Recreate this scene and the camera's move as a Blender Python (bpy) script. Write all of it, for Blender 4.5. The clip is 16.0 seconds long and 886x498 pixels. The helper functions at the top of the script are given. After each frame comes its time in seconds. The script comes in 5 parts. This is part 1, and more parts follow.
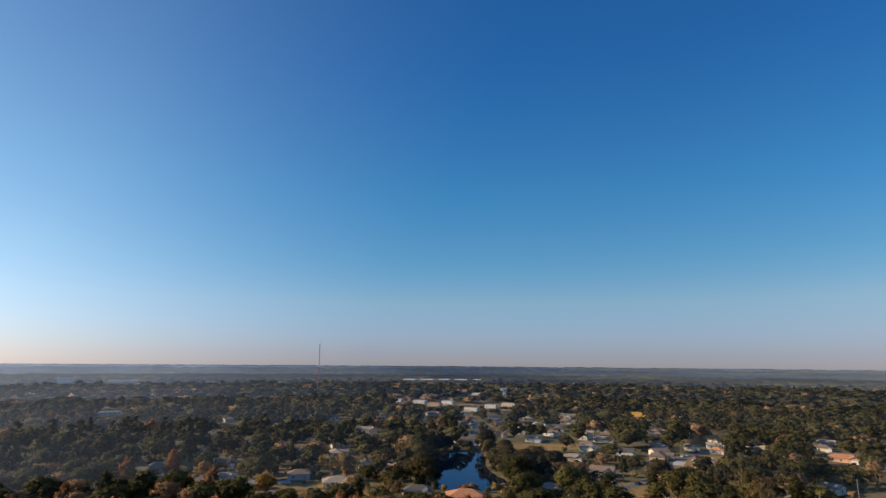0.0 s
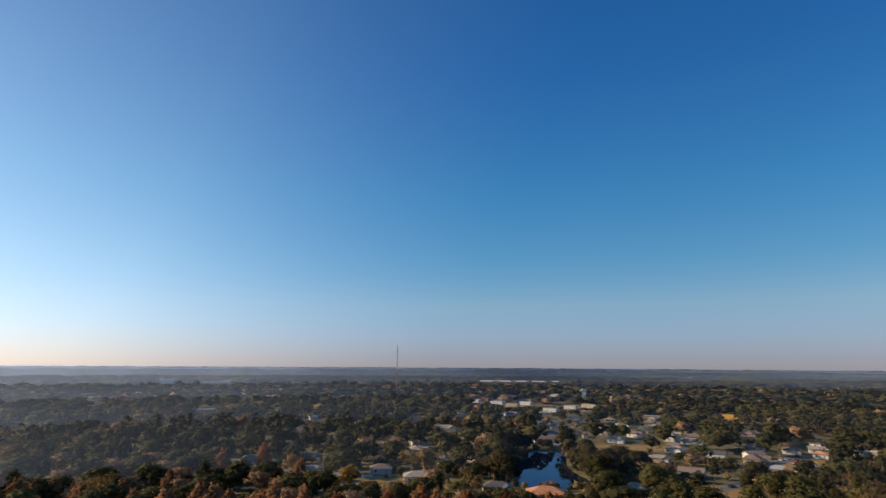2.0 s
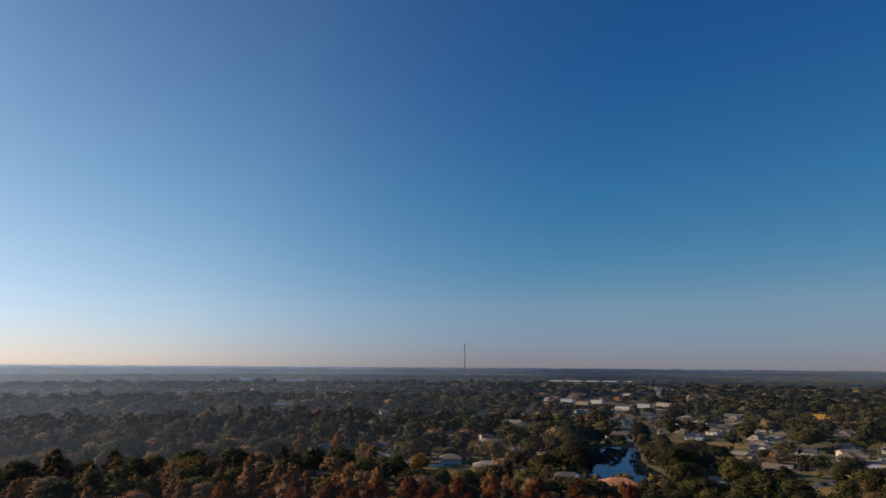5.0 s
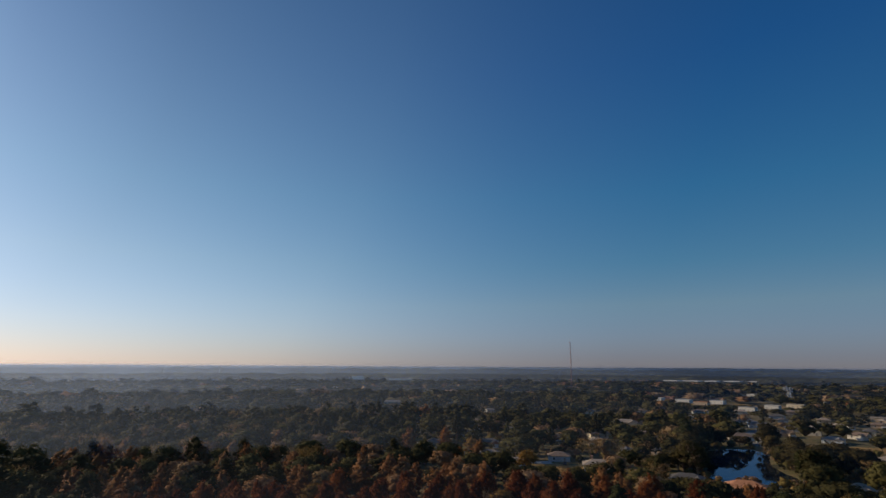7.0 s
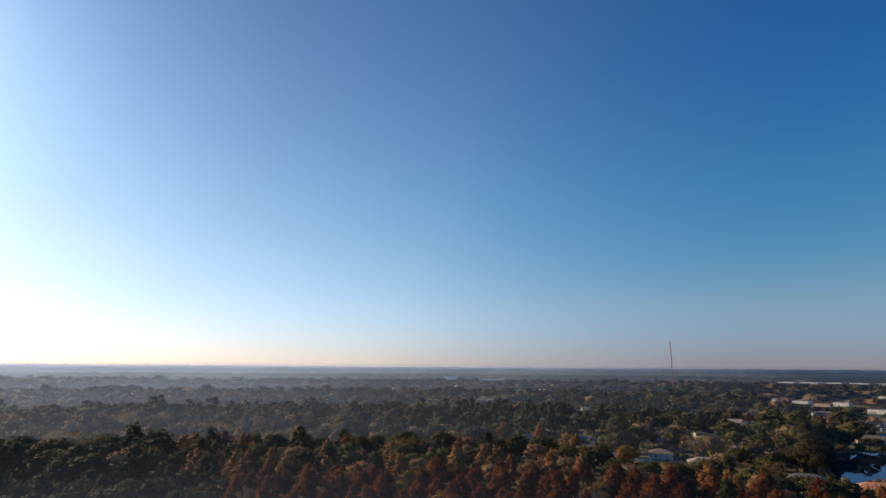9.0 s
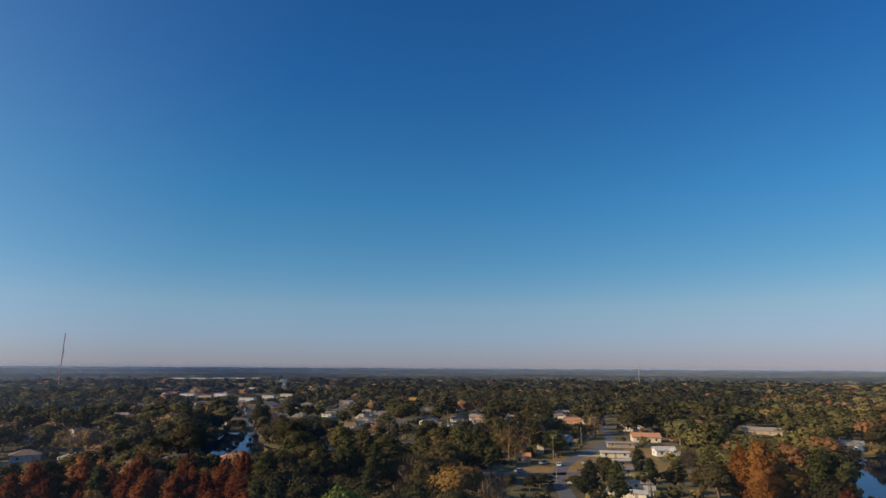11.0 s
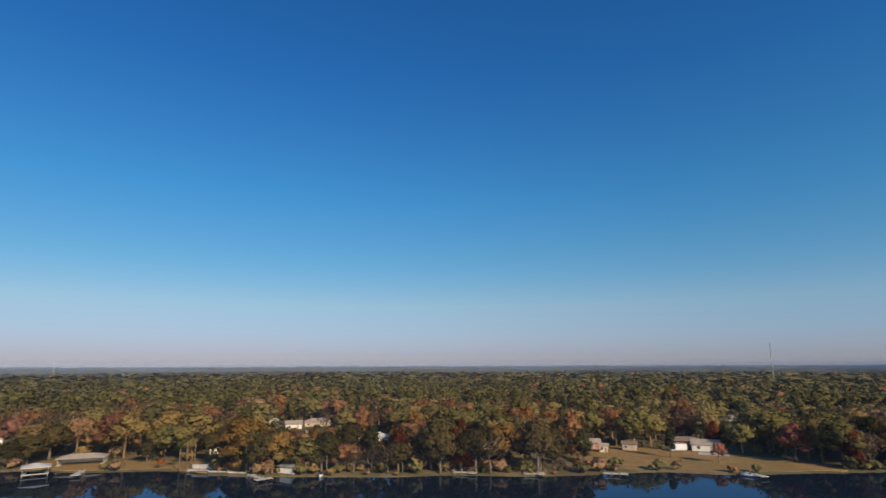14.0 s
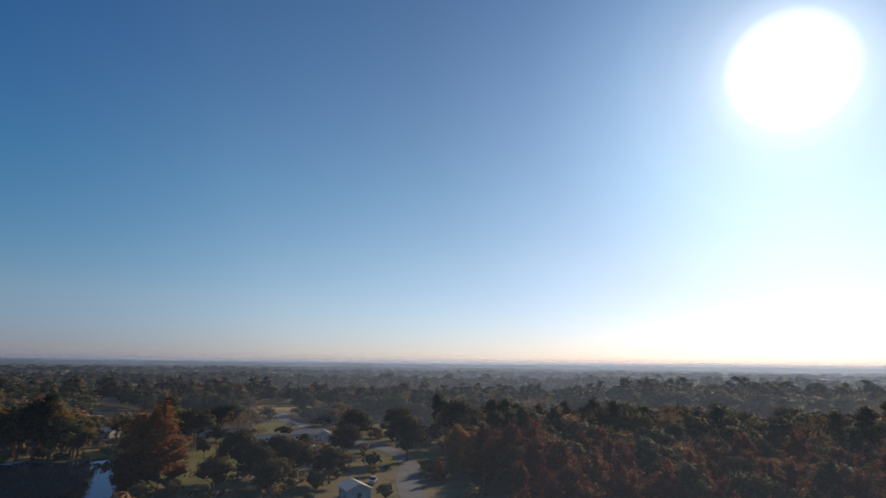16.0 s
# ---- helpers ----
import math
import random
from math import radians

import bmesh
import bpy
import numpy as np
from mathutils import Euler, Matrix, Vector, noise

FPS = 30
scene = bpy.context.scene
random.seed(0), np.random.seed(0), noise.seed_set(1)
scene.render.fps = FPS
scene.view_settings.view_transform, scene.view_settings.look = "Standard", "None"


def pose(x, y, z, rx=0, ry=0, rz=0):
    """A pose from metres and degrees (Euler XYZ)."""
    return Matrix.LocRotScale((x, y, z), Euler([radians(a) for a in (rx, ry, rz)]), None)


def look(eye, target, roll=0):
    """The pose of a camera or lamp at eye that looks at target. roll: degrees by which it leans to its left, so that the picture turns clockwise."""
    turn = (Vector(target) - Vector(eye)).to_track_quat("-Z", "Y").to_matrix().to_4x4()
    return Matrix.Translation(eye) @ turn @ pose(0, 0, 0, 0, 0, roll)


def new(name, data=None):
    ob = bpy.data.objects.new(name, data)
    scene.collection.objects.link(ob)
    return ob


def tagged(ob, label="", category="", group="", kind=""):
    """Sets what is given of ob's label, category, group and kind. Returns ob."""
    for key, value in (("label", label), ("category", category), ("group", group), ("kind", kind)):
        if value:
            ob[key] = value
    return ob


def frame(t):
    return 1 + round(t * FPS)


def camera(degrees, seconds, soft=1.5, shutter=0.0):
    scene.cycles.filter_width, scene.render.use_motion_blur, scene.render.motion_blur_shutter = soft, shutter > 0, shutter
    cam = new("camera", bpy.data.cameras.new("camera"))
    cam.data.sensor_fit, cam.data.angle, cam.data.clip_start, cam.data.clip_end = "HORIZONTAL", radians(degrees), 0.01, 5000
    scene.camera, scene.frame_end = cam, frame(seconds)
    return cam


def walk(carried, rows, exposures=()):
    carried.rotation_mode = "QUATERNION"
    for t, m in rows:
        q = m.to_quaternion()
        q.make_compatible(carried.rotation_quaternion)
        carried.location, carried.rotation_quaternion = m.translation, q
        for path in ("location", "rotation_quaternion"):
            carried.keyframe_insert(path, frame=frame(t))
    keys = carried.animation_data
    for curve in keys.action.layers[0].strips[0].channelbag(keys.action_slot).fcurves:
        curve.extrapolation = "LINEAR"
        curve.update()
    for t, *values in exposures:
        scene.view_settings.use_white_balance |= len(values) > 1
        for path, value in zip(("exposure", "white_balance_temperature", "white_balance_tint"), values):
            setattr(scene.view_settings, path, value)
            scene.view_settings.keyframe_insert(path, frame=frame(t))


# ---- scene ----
# The camera: a drone that hangs over a lakeside suburb, sinks slowly and turns
cam = camera(76.9, 16.0, soft=1.4, shutter=0.05)


def aim(x, y, z, yaw, pitch, roll):
    return pose(x, y, z, 90 + pitch, 0, yaw) @ pose(0, 0, 0, 0, 0, roll)


PATH = [
    (0.0, aim(0.0, 0.0, 60.0, 0.0, 11.70, 0.44)),
    (0.5, aim(0.0, 0.0, 59.5, 0.0, 11.76, 0.44)),
    (1.0, aim(0.0, 0.0, 58.8, 0.0, 11.83, 0.45)),
    (1.5, aim(0.0, 0.0, 57.9, 0.2, 11.84, 0.45)),
    (1.7, aim(0.0, 0.0, 57.5, 0.5, 11.86, 0.43)),
    (1.9, aim(0.1, 0.0, 57.2, 3.6, 11.88, 0.40)),
    (2.0, aim(0.1, 0.0, 57.0, 7.67, 11.89, 0.37)),
    (2.2, aim(0.1, 0.0, 56.6, 18.1, 11.89, 0.25)),
    (2.4, aim(0.2, 0.0, 56.1, 28.2, 11.88, 0.15)),
    (2.5, aim(0.2, 0.0, 55.9, 31.4, 11.88, 0.15)),
    (2.6, aim(0.2, 0.0, 55.7, 32.0, 11.88, 0.25)),
    (2.8, aim(0.2, 0.0, 55.2, 30.3, 11.89, 0.40)),
    (3.0, aim(0.2, 0.0, 54.9, 28.16, 11.90, 0.45)),
    (3.5, aim(0.3, 0.0, 54.0, 22.58, 11.89, 0.36)),
    (4.0, aim(0.4, 0.0, 52.9, 18.96, 11.92, 0.39)),
    (4.5, aim(0.5, 0.0, 52.1, 15.07, 11.95, 0.45)),
    (4.7, aim(0.5, 0.0, 51.9, 13.6, 11.95, 0.45)),
    (6.8, aim(1.0, 0.1, 49.7, 29.9, 11.88, 0.36)),
    (7.0, aim(1.0, 0.1, 49.5, 24.97, 11.87, 0.36)),
    (7.5, aim(1.1, 0.1, 48.5, 12.16, 11.93, 0.45)),
    (8.0, aim(1.1, 0.1, 47.3, -0.13, 12.08, 0.54)),
    (8.2, aim(1.1, 0.1, 46.9, 3.6, 12.06, 0.52)),
    (8.5, aim(1.2, 0.2, 46.4, 16.37, 12.01, 0.50)),
    (8.8, aim(1.2, 0.2, 45.8, 29.6, 11.97, 0.45)),
    (9.0, aim(1.2, 0.2, 45.3, 34.21, 11.97, 0.43)),
    (9.2, aim(1.2, 0.2, 44.7, 30.8, 12.02, 0.43)),
    (9.5, aim(1.2, 0.2, 43.7, 18.28, 12.14, 0.42)),
    (9.8, aim(1.2, 0.2, 42.9, 4.3, 12.22, 0.35)),
    (10.0, aim(1.2, 0.2, 42.5, -4.76, 12.25, 0.31)),
    (10.2, aim(1.2, 0.2, 42.2, -13.2, 12.23, 0.31)),
    (12.3, aim(1.2, 0.3, 40.0, -30.1, 12.08, 0.25)),
    (12.5, aim(1.2, 0.3, 39.8, -40.73, 12.04, 0.22)),
    (13.0, aim(1.2, 0.3, 39.4, -68.77, 12.03, 0.0)),
    (13.3, aim(1.2, 0.3, 38.8, -85.75, 11.95, -0.05)),
    (13.5, aim(1.2, 0.3, 38.3, -96.95, 11.90, -0.08)),
    (14.0, aim(1.2, 0.3, 37.3, -125.13, 11.82, -0.20)),
    (14.5, aim(1.1, 0.2, 36.6, -153.18, 11.53, -0.15)),
    (15.0, aim(1.0, 0.2, 35.5, -183.0, 11.58, 0.15)),
    (15.5, aim(1.0, 0.2, 35.1, -209.26, 11.55, 0.32)),
    (16.0, aim(0.9, 0.2, 34.8, -236.7, 11.58, 0.70)),
]
EXPOSURES = [(t_, e_, 6850, 10) for t_, e_ in ((0.0, 0.0), (1.9, -0.03), (2.5, -0.2), (3.0, -0.54), (4.5, -0.46), (7.0, -0.78), (7.5, -0.5), (8.0, -0.3), (8.5, -0.1), (9.0, -0.27), (9.5, -0.54), (10.0, -0.35), (12.5, -0.15), (14.5, 0.0), (15.0, 0.14), (15.5, -0.02), (15.8, -0.35), (16.0, -0.62))]
walk(cam, PATH, EXPOSURES)

# ---- daylight: clear winter sky, low sun ----
SUN_AZ, SUN_EL = 89.2, 25.3  # degrees; azimuth counted to the left of the +y axis
sun_way = Vector((-math.sin(radians(SUN_AZ)) * math.cos(radians(SUN_EL)), math.cos(radians(SUN_AZ)) * math.cos(radians(SUN_EL)), math.sin(radians(SUN_EL))))
world = bpy.data.worlds.new("sky")
scene.world = world
world.use_nodes = True
wn, wl = world.node_tree.nodes, world.node_tree.links
sky = wn.new("ShaderNodeTexSky")
sky.sky_type, sky.sun_disc = "NISHITA", False
sky.sun_elevation, sky.sun_rotation = radians(SUN_EL), radians(-SUN_AZ)
sky.air_density, sky.dust_density, sky.ozone_density = 1.0, 0.15, 3.0


def sky_ramp(value, stops, lo, hi):
    """A colour that runs with an angle in degrees."""
    mr = wn.new("ShaderNodeMapRange")
    mr.inputs[1].default_value, mr.inputs[2].default_value = lo, hi
    wl.new(value, mr.inputs[0])
    r = wn.new("ShaderNodeValToRGB")
    while len(r.color_ramp.elements) < len(stops):
        r.color_ramp.elements.new(0.5)
    for e, (deg, c) in zip(r.color_ramp.elements, stops):
        e.position, e.color = (deg - lo) / (hi - lo), (*c, 1)
    wl.new(mr.outputs[0], r.inputs[0])
    return r.outputs[0]


def sky_math(kind, a, b):
    m = wn.new("ShaderNodeMath")
    m.operation = kind
    for i, v in enumerate((a, b)):
        if isinstance(v, float):
            m.inputs[i].default_value = v
        else:
            wl.new(v, m.inputs[i])
    return m.outputs[0]


def sky_mix(kind, a, b):
    m = wn.new("ShaderNodeVectorMath")
    m.operation = kind
    for i, v in enumerate((a, b)):
        if isinstance(v, tuple):
            m.inputs[i].default_value = v
        else:
            wl.new(v, m.inputs[i])
    return m.outputs[0]


# clear dry air high up, a pinkish haze along the horizon, and the sun's aureole
where = wn.new("ShaderNodeTexCoord").outputs["Generated"]
parts = wn.new("ShaderNodeSeparateXYZ")
wl.new(where, parts.inputs[0])
height = sky_math("MULTIPLY", sky_math("ARCSINE", parts.outputs[2], 0.0), 180 / math.pi)
toward = wn.new("ShaderNodeVectorMath")
toward.operation = "DOT_PRODUCT"
wl.new(where, toward.inputs[0])
toward.inputs[1].default_value = sun_way
away = sky_math("MULTIPLY", sky_math("ARCCOSINE", sky_math("MINIMUM", toward.outputs["Value"], 0.99999), 0.0), 180 / math.pi)
air = sky_ramp(height, [(-1, (0.51, 0.56, 0.79)), (1, (0.52, 0.57, 0.84)), (3, (0.61, 0.69, 0.93)), (6, (0.70, 0.85, 0.99)), (10, (0.48, 0.88, 0.99)), (17, (0.30, 0.90, 1.0)), (29, (0.185, 0.77, 0.99)), (60, (0.12, 0.67, 0.96))], -1, 60)
blue = sky_ramp(height, [(-1, (1.0, 1.0, 1.2 / 1.4)), (6, (1.0, 1.0, 1.03 / 1.4)), (17, (1.0, 1.0, 1.2 / 1.4)), (29, (1.0, 1.0, 1.3 / 1.4))], -1, 60)
clear = sky_mix("MULTIPLY", sky_mix("MULTIPLY", air, blue), (1.0, 1.0, 1.4))
glare = sky_mix("MULTIPLY", sky_ramp(away, [(0, (1.0, 1.0, 0.95)), (13, (0.98, 0.98, 0.90)), (22, (0.85, 0.80, 0.75)), (33, (0.73, 0.71, 0.66)), (52, (0.71, 0.71, 0.66)), (80, (0.5, 0.55, 0.61))], 0, 90), (2.0, 2.0, 2.0))
low = sky_mix("MULTIPLY", sky_ramp(height, [(-1, (0.63, 0.615, 0.91)), (4, (0.73, 0.70, 0.88)), (10, (0.78, 0.75, 0.80)), (17, (0.69, 0.74, 0.77)), (36, (0.47, 0.58, 0.68))], -1, 60), (1.3, 1.3, 1.3))
glare = sky_mix("MULTIPLY", glare, low)
share = sky_ramp(away, [(13, (1, 1, 1)), (33, (0.88, 0.88, 0.88)), (52, (0.6, 0.6, 0.6)), (66, (0.30, 0.30, 0.30)), (82, (0, 0, 0))], 0, 90)
clear = sky_mix("MULTIPLY", clear, sky_ramp(away, [(90, (1, 1, 1)), (112, (0.90, 0.92, 0.93)), (160, (0.84, 0.84, 0.84))], 0, 180))
grey = sky_mix("SUBTRACT", sky_ramp(height, [(-1, (0.485, 0.462, 0.455)), (5, (0.515, 0.478, 0.452)), (10, (0.505, 0.49, 0.475)), (16, (0.48, 0.50, 0.51)), (60, (0.47, 0.50, 0.52))], -1, 60), (0.5, 0.5, 0.5))
grey = sky_mix("MULTIPLY", grey, sky_ramp(away, [(98, (0, 0, 0)), (128, (1, 1, 1))], 0, 180))
clear = sky_mix("MULTIPLY", clear, sky_mix("ADD", sky_mix("ADD", grey, grey), (1.0, 1.0, 1.0)))
tint = sky_mix("ADD", clear, sky_mix("MULTIPLY", sky_mix("SUBTRACT", glare, clear), share))
body = sky_mix("MULTIPLY", sky_mix("MULTIPLY", sky.outputs[0], tint), (0.11, 0.11, 0.11))
core = sky_mix("MULTIPLY", sky_ramp(away, [(0, (1, 1, 1)), (2.6, (0.6, 0.6, 0.6)), (4.0, (0.14, 0.14, 0.14)), (5.2, (0.05, 0.05, 0.05)), (7.0, (0.022, 0.022, 0.022)), (9.5, (0.009, 0.009, 0.009)), (14, (0, 0, 0))], 0, 30), (8.0, 7.8, 7.2))
wl.new(sky_mix("ADD", body, core), wn["Background"].inputs[0])
wn["Background"].inputs[1].default_value = 1.0
sun = new("sun", bpy.data.lights.new("sun", "SUN"))
sun.data.energy, sun.data.angle, sun.data.color = 4.9, radians(0.53), (1.0, 0.82, 0.60)
sun.matrix_world = look((0, 0, 0), -sun_way)


# ---- materials ----
def nodes_of(name):
    m = bpy.data.materials.new(name)
    m.use_nodes = True
    return m, m.node_tree.nodes, m.node_tree.links, m.node_tree.nodes["Principled BSDF"]


def ramp_of(n, stops):
    r = n.new("ShaderNodeValToRGB")
    el = r.color_ramp.elements
    while len(el) < len(stops):
        el.new(0.5)
    for e, (p, c) in zip(el, stops):
        e.position, e.color = p, (*c, 1)
    return r


def rough_paint(name, c1, c2, scale=0.4, fine=6.0, rough=0.85, bump=0.3, metal=0.0, per_object=0.25):
    """A weathered surface: large stains, fine grain, a slight change from thing to thing."""
    m, n, l, b = nodes_of(name)
    co = n.new("ShaderNodeTexCoord")
    big, small = n.new("ShaderNodeTexNoise"), n.new("ShaderNodeTexNoise")
    big.inputs["Scale"].default_value, big.inputs["Detail"].default_value = scale, 4
    small.inputs["Scale"].default_value, small.inputs["Detail"].default_value = fine, 3
    geo, info = n.new("ShaderNodeNewGeometry"), n.new("ShaderNodeObjectInfo")
    for t in (big, small):
        l.new(geo.outputs["Position"], t.inputs["Vector"])
    mixf = n.new("ShaderNodeMath")
    mixf.operation = "MULTIPLY_ADD"
    l.new(small.outputs[0], mixf.inputs[0])
    mixf.inputs[1].default_value = 0.5
    l.new(big.outputs[0], mixf.inputs[2])
    add = n.new("ShaderNodeMath")
    add.operation = "MULTIPLY_ADD"
    l.new(info.outputs["Random"], add.inputs[0])
    add.inputs[1].default_value = per_object
    l.new(mixf.outputs[0], add.inputs[2])
    r = ramp_of(n, [(0.45, c1), (0.45 + 0.6, c2)])
    l.new(add.outputs[0], r.inputs[0])
    l.new(r.outputs[0], b.inputs["Base Color"])
    b.inputs["Roughness"].default_value, b.inputs["Metallic"].default_value = rough, metal
    bp = n.new("ShaderNodeBump")
    bp.inputs["Strength"].default_value, bp.inputs["Distance"].default_value = bump, 0.03
    l.new(small.outputs[0], bp.inputs["Height"])
    l.new(bp.outputs[0], b.inputs["Normal"])
    return m


def leafy(name, stops, attribute=False, rough=0.75, thin=0.22):
    """Leaves: colour runs along stops, by a stored tone (woods) or by thing and clump (single trees)."""
    m, n, l, b = nodes_of(name)
    r = ramp_of(n, stops)
    geo, grain, relief, mott = n.new("ShaderNodeNewGeometry"), n.new("ShaderNodeTexNoise"), n.new("ShaderNodeBump"), n.new("ShaderNodeMath")
    grain.inputs["Scale"].default_value, grain.inputs["Detail"].default_value, grain.inputs["Roughness"].default_value = 0.9, 4, 0.7
    l.new(geo.outputs["Position"], grain.inputs["Vector"])
    relief.inputs["Strength"].default_value, relief.inputs["Distance"].default_value = 0.35, 0.5
    l.new(grain.outputs[0], relief.inputs["Height"])
    l.new(relief.outputs[0], b.inputs["Normal"])
    mott.operation = "MULTIPLY_ADD"
    mott.inputs[1].default_value, mott.inputs[2].default_value = 0.20, -0.10
    l.new(grain.outputs[0], mott.inputs[0])
    total = n.new("ShaderNodeMath")
    total.operation = "ADD"
    l.new(mott.outputs[0], total.inputs[0])
    l.new(total.outputs[0], r.inputs[0])
    if attribute:
        a = n.new("ShaderNodeAttribute")
        a.attribute_name = "tone"
        l.new(a.outputs["Fac"], total.inputs[1])
    else:
        info, f = n.new("ShaderNodeObjectInfo"), n.new("ShaderNodeMath")
        f.operation = "MULTIPLY_ADD"
        half = n.new("ShaderNodeMath")
        half.operation = "MULTIPLY"
        half.inputs[1].default_value = 0.72
        l.new(info.outputs["Random"], half.inputs[0])
        l.new(geo.outputs["Random Per Island"], f.inputs[0])
        f.inputs[1].default_value = 0.26
        l.new(half.outputs[0], f.inputs[2])
        l.new(f.outputs[0], total.inputs[1])
    l.new(r.outputs[0], b.inputs["Base Color"])
    b.inputs["Roughness"].default_value = rough
    b.inputs["Specular IOR Level"].default_value = 0.05
    through_leaf, both = n.new("ShaderNodeBsdfTranslucent"), n.new("ShaderNodeMixShader")
    l.new(r.outputs[0], through_leaf.inputs[0])
    both.inputs[0].default_value = thin
    l.new(b.outputs[0], both.inputs[1])
    l.new(through_leaf.outputs[0], both.inputs[2])
    l.new(both.outputs[0], n["Material Output"].inputs[0])
    return m


M_OAK = leafy("oak_leaves", [(0.0, (0.034, 0.029, 0.012)), (0.5, (0.068, 0.055, 0.021)), (1.0, (0.125, 0.092, 0.036))])
M_PINE = leafy("pine_needles", [(0.0, (0.027, 0.030, 0.011)), (0.6, (0.053, 0.055, 0.018)), (1.0, (0.094, 0.086, 0.029))])
M_RUST = leafy("cypress_needles", [(0.0, (0.095, 0.026, 0.010)), (0.5, (0.170, 0.048, 0.016)), (1.0, (0.250, 0.090, 0.028))], thin=0.5)
M_AMBER = leafy("amber_needles", [(0.0, (0.20, 0.075, 0.018)), (0.5, (0.33, 0.138, 0.034)), (1.0, (0.44, 0.225, 0.062))], thin=0.48)
M_GOLD = leafy("golden_leaves", [(0.0, (0.150, 0.085, 0.024)), (0.5, (0.250, 0.142, 0.040)), (1.0, (0.350, 0.212, 0.065))], thin=0.36)
M_RED = leafy("red_leaves", [(0.0, (0.195, 0.039, 0.016)), (0.5, (0.329, 0.078, 0.029)), (1.0, (0.415, 0.156, 0.057))], thin=0.36)
M_ROSE = leafy("rose_brown_leaves", [(0.0, (0.190, 0.075, 0.048)), (0.5, (0.300, 0.125, 0.080)), (1.0, (0.400, 0.200, 0.130))], thin=0.32)
M_TWIG = leafy("bare_twigs", [(0.0, (0.120, 0.085, 0.057)), (1.0, (0.260, 0.190, 0.132))])
M_LIME = leafy("fresh_green_leaves", [(0.0, (0.060, 0.082, 0.016)), (1.0, (0.130, 0.165, 0.034))])
M_WOODS = leafy("woods_leaves", [
    (0.00, (0.040, 0.034, 0.014)), (0.20, (0.068, 0.060, 0.022)), (0.42, (0.185, 0.160, 0.056)), (0.58, (0.260, 0.176, 0.060)),
    (0.70, (0.300, 0.190, 0.110)), (0.80, (0.290, 0.150, 0.066)), (0.90, (0.205, 0.088, 0.038)), (1.00, (0.280, 0.138, 0.044))], attribute=True)
M_BARK = rough_paint("bark", (0.07, 0.05, 0.035), (0.19, 0.15, 0.11), 1.5, 14, 0.95, 0.8)
M_WALLS = {
    "white": rough_paint("white_siding", (0.56, 0.52, 0.45), (0.76, 0.71, 0.62), 0.5, 9, 0.7),
    "cream": rough_paint("cream_stucco", (0.56, 0.47, 0.33), (0.72, 0.63, 0.47), 0.5, 12, 0.85),
    "tan": rough_paint("tan_brick", (0.36, 0.26, 0.17), (0.52, 0.40, 0.28), 0.5, 20, 0.9),
    "brick": rough_paint("red_brick", (0.26, 0.11, 0.07), (0.40, 0.20, 0.13), 0.6, 24, 0.9),
    "grey": rough_paint("grey_siding", (0.33, 0.34, 0.35), (0.50, 0.50, 0.50), 0.5, 9, 0.8),
    "blue": rough_paint("blue_metal_siding", (0.10, 0.17, 0.30), (0.17, 0.26, 0.42), 0.5, 9, 0.45),
    "yellow": rough_paint("yellow_enamel", (0.72, 0.36, 0.03), (0.84, 0.46, 0.06), 0.5, 9, 0.6),
    "peach": rough_paint("peach_stucco", (0.55, 0.30, 0.18), (0.70, 0.42, 0.27), 0.5, 12, 0.85),
}
M_ROOFS = {
    "tan": rough_paint("tan_shingle_roof", (0.24, 0.185, 0.14), (0.37, 0.30, 0.23), 0.6, 10, 0.9),
    "brown": rough_paint("brown_shingle_roof", (0.13, 0.09, 0.065), (0.23, 0.165, 0.12), 0.6, 10, 0.9),
    "grey": rough_paint("grey_shingle_roof", (0.15, 0.14, 0.125), (0.27, 0.25, 0.225), 0.6, 10, 0.9),
    "dark": rough_paint("dark_shingle_roof", (0.06, 0.055, 0.05), (0.12, 0.11, 0.10), 0.6, 10, 0.9),
    "pale": rough_paint("pale_metal_roof", (0.38, 0.35, 0.31), (0.54, 0.50, 0.45), 0.5, 8, 0.75),
    "rust": rough_paint("terracotta_roof", (0.42, 0.16, 0.07), (0.58, 0.27, 0.13), 0.6, 10, 0.8),
    "blue": rough_paint("blue_grey_metal_roof", (0.24, 0.29, 0.37), (0.38, 0.44, 0.52), 0.5, 8, 0.7),
    "yellow": rough_paint("yellow_metal_roof", (0.62, 0.36, 0.04), (0.78, 0.50, 0.09), 0.5, 8, 0.5),
}
M_TRIM = rough_paint("white_trim", (0.66, 0.66, 0.64), (0.80, 0.80, 0.78), 1.0, 9, 0.6)
M_DOOR = rough_paint("painted_door", (0.16, 0.11, 0.08), (0.38, 0.32, 0.27), 1.0, 9, 0.6, per_object=0.6)
M_DECK = rough_paint("weathered_deck", (0.30, 0.27, 0.23), (0.50, 0.46, 0.40), 0.8, 9, 0.9)
M_POST = rough_paint("timber_post", (0.15, 0.12, 0.09), (0.30, 0.25, 0.20), 1.5, 12, 0.95)
M_ROAD = rough_paint("asphalt", (0.075, 0.075, 0.078), (0.15, 0.145, 0.14), 0.15, 4, 0.9, per_object=0.1)
M_DRIVE = rough_paint("pale_concrete", (0.34, 0.31, 0.27), (0.50, 0.46, 0.41), 0.3, 5, 0.9, per_object=0.1)
M_STEEL = rough_paint("galvanised_steel", (0.28, 0.28, 0.29), (0.45, 0.45, 0.46), 0.3, 5, 0.5, metal=0.6)
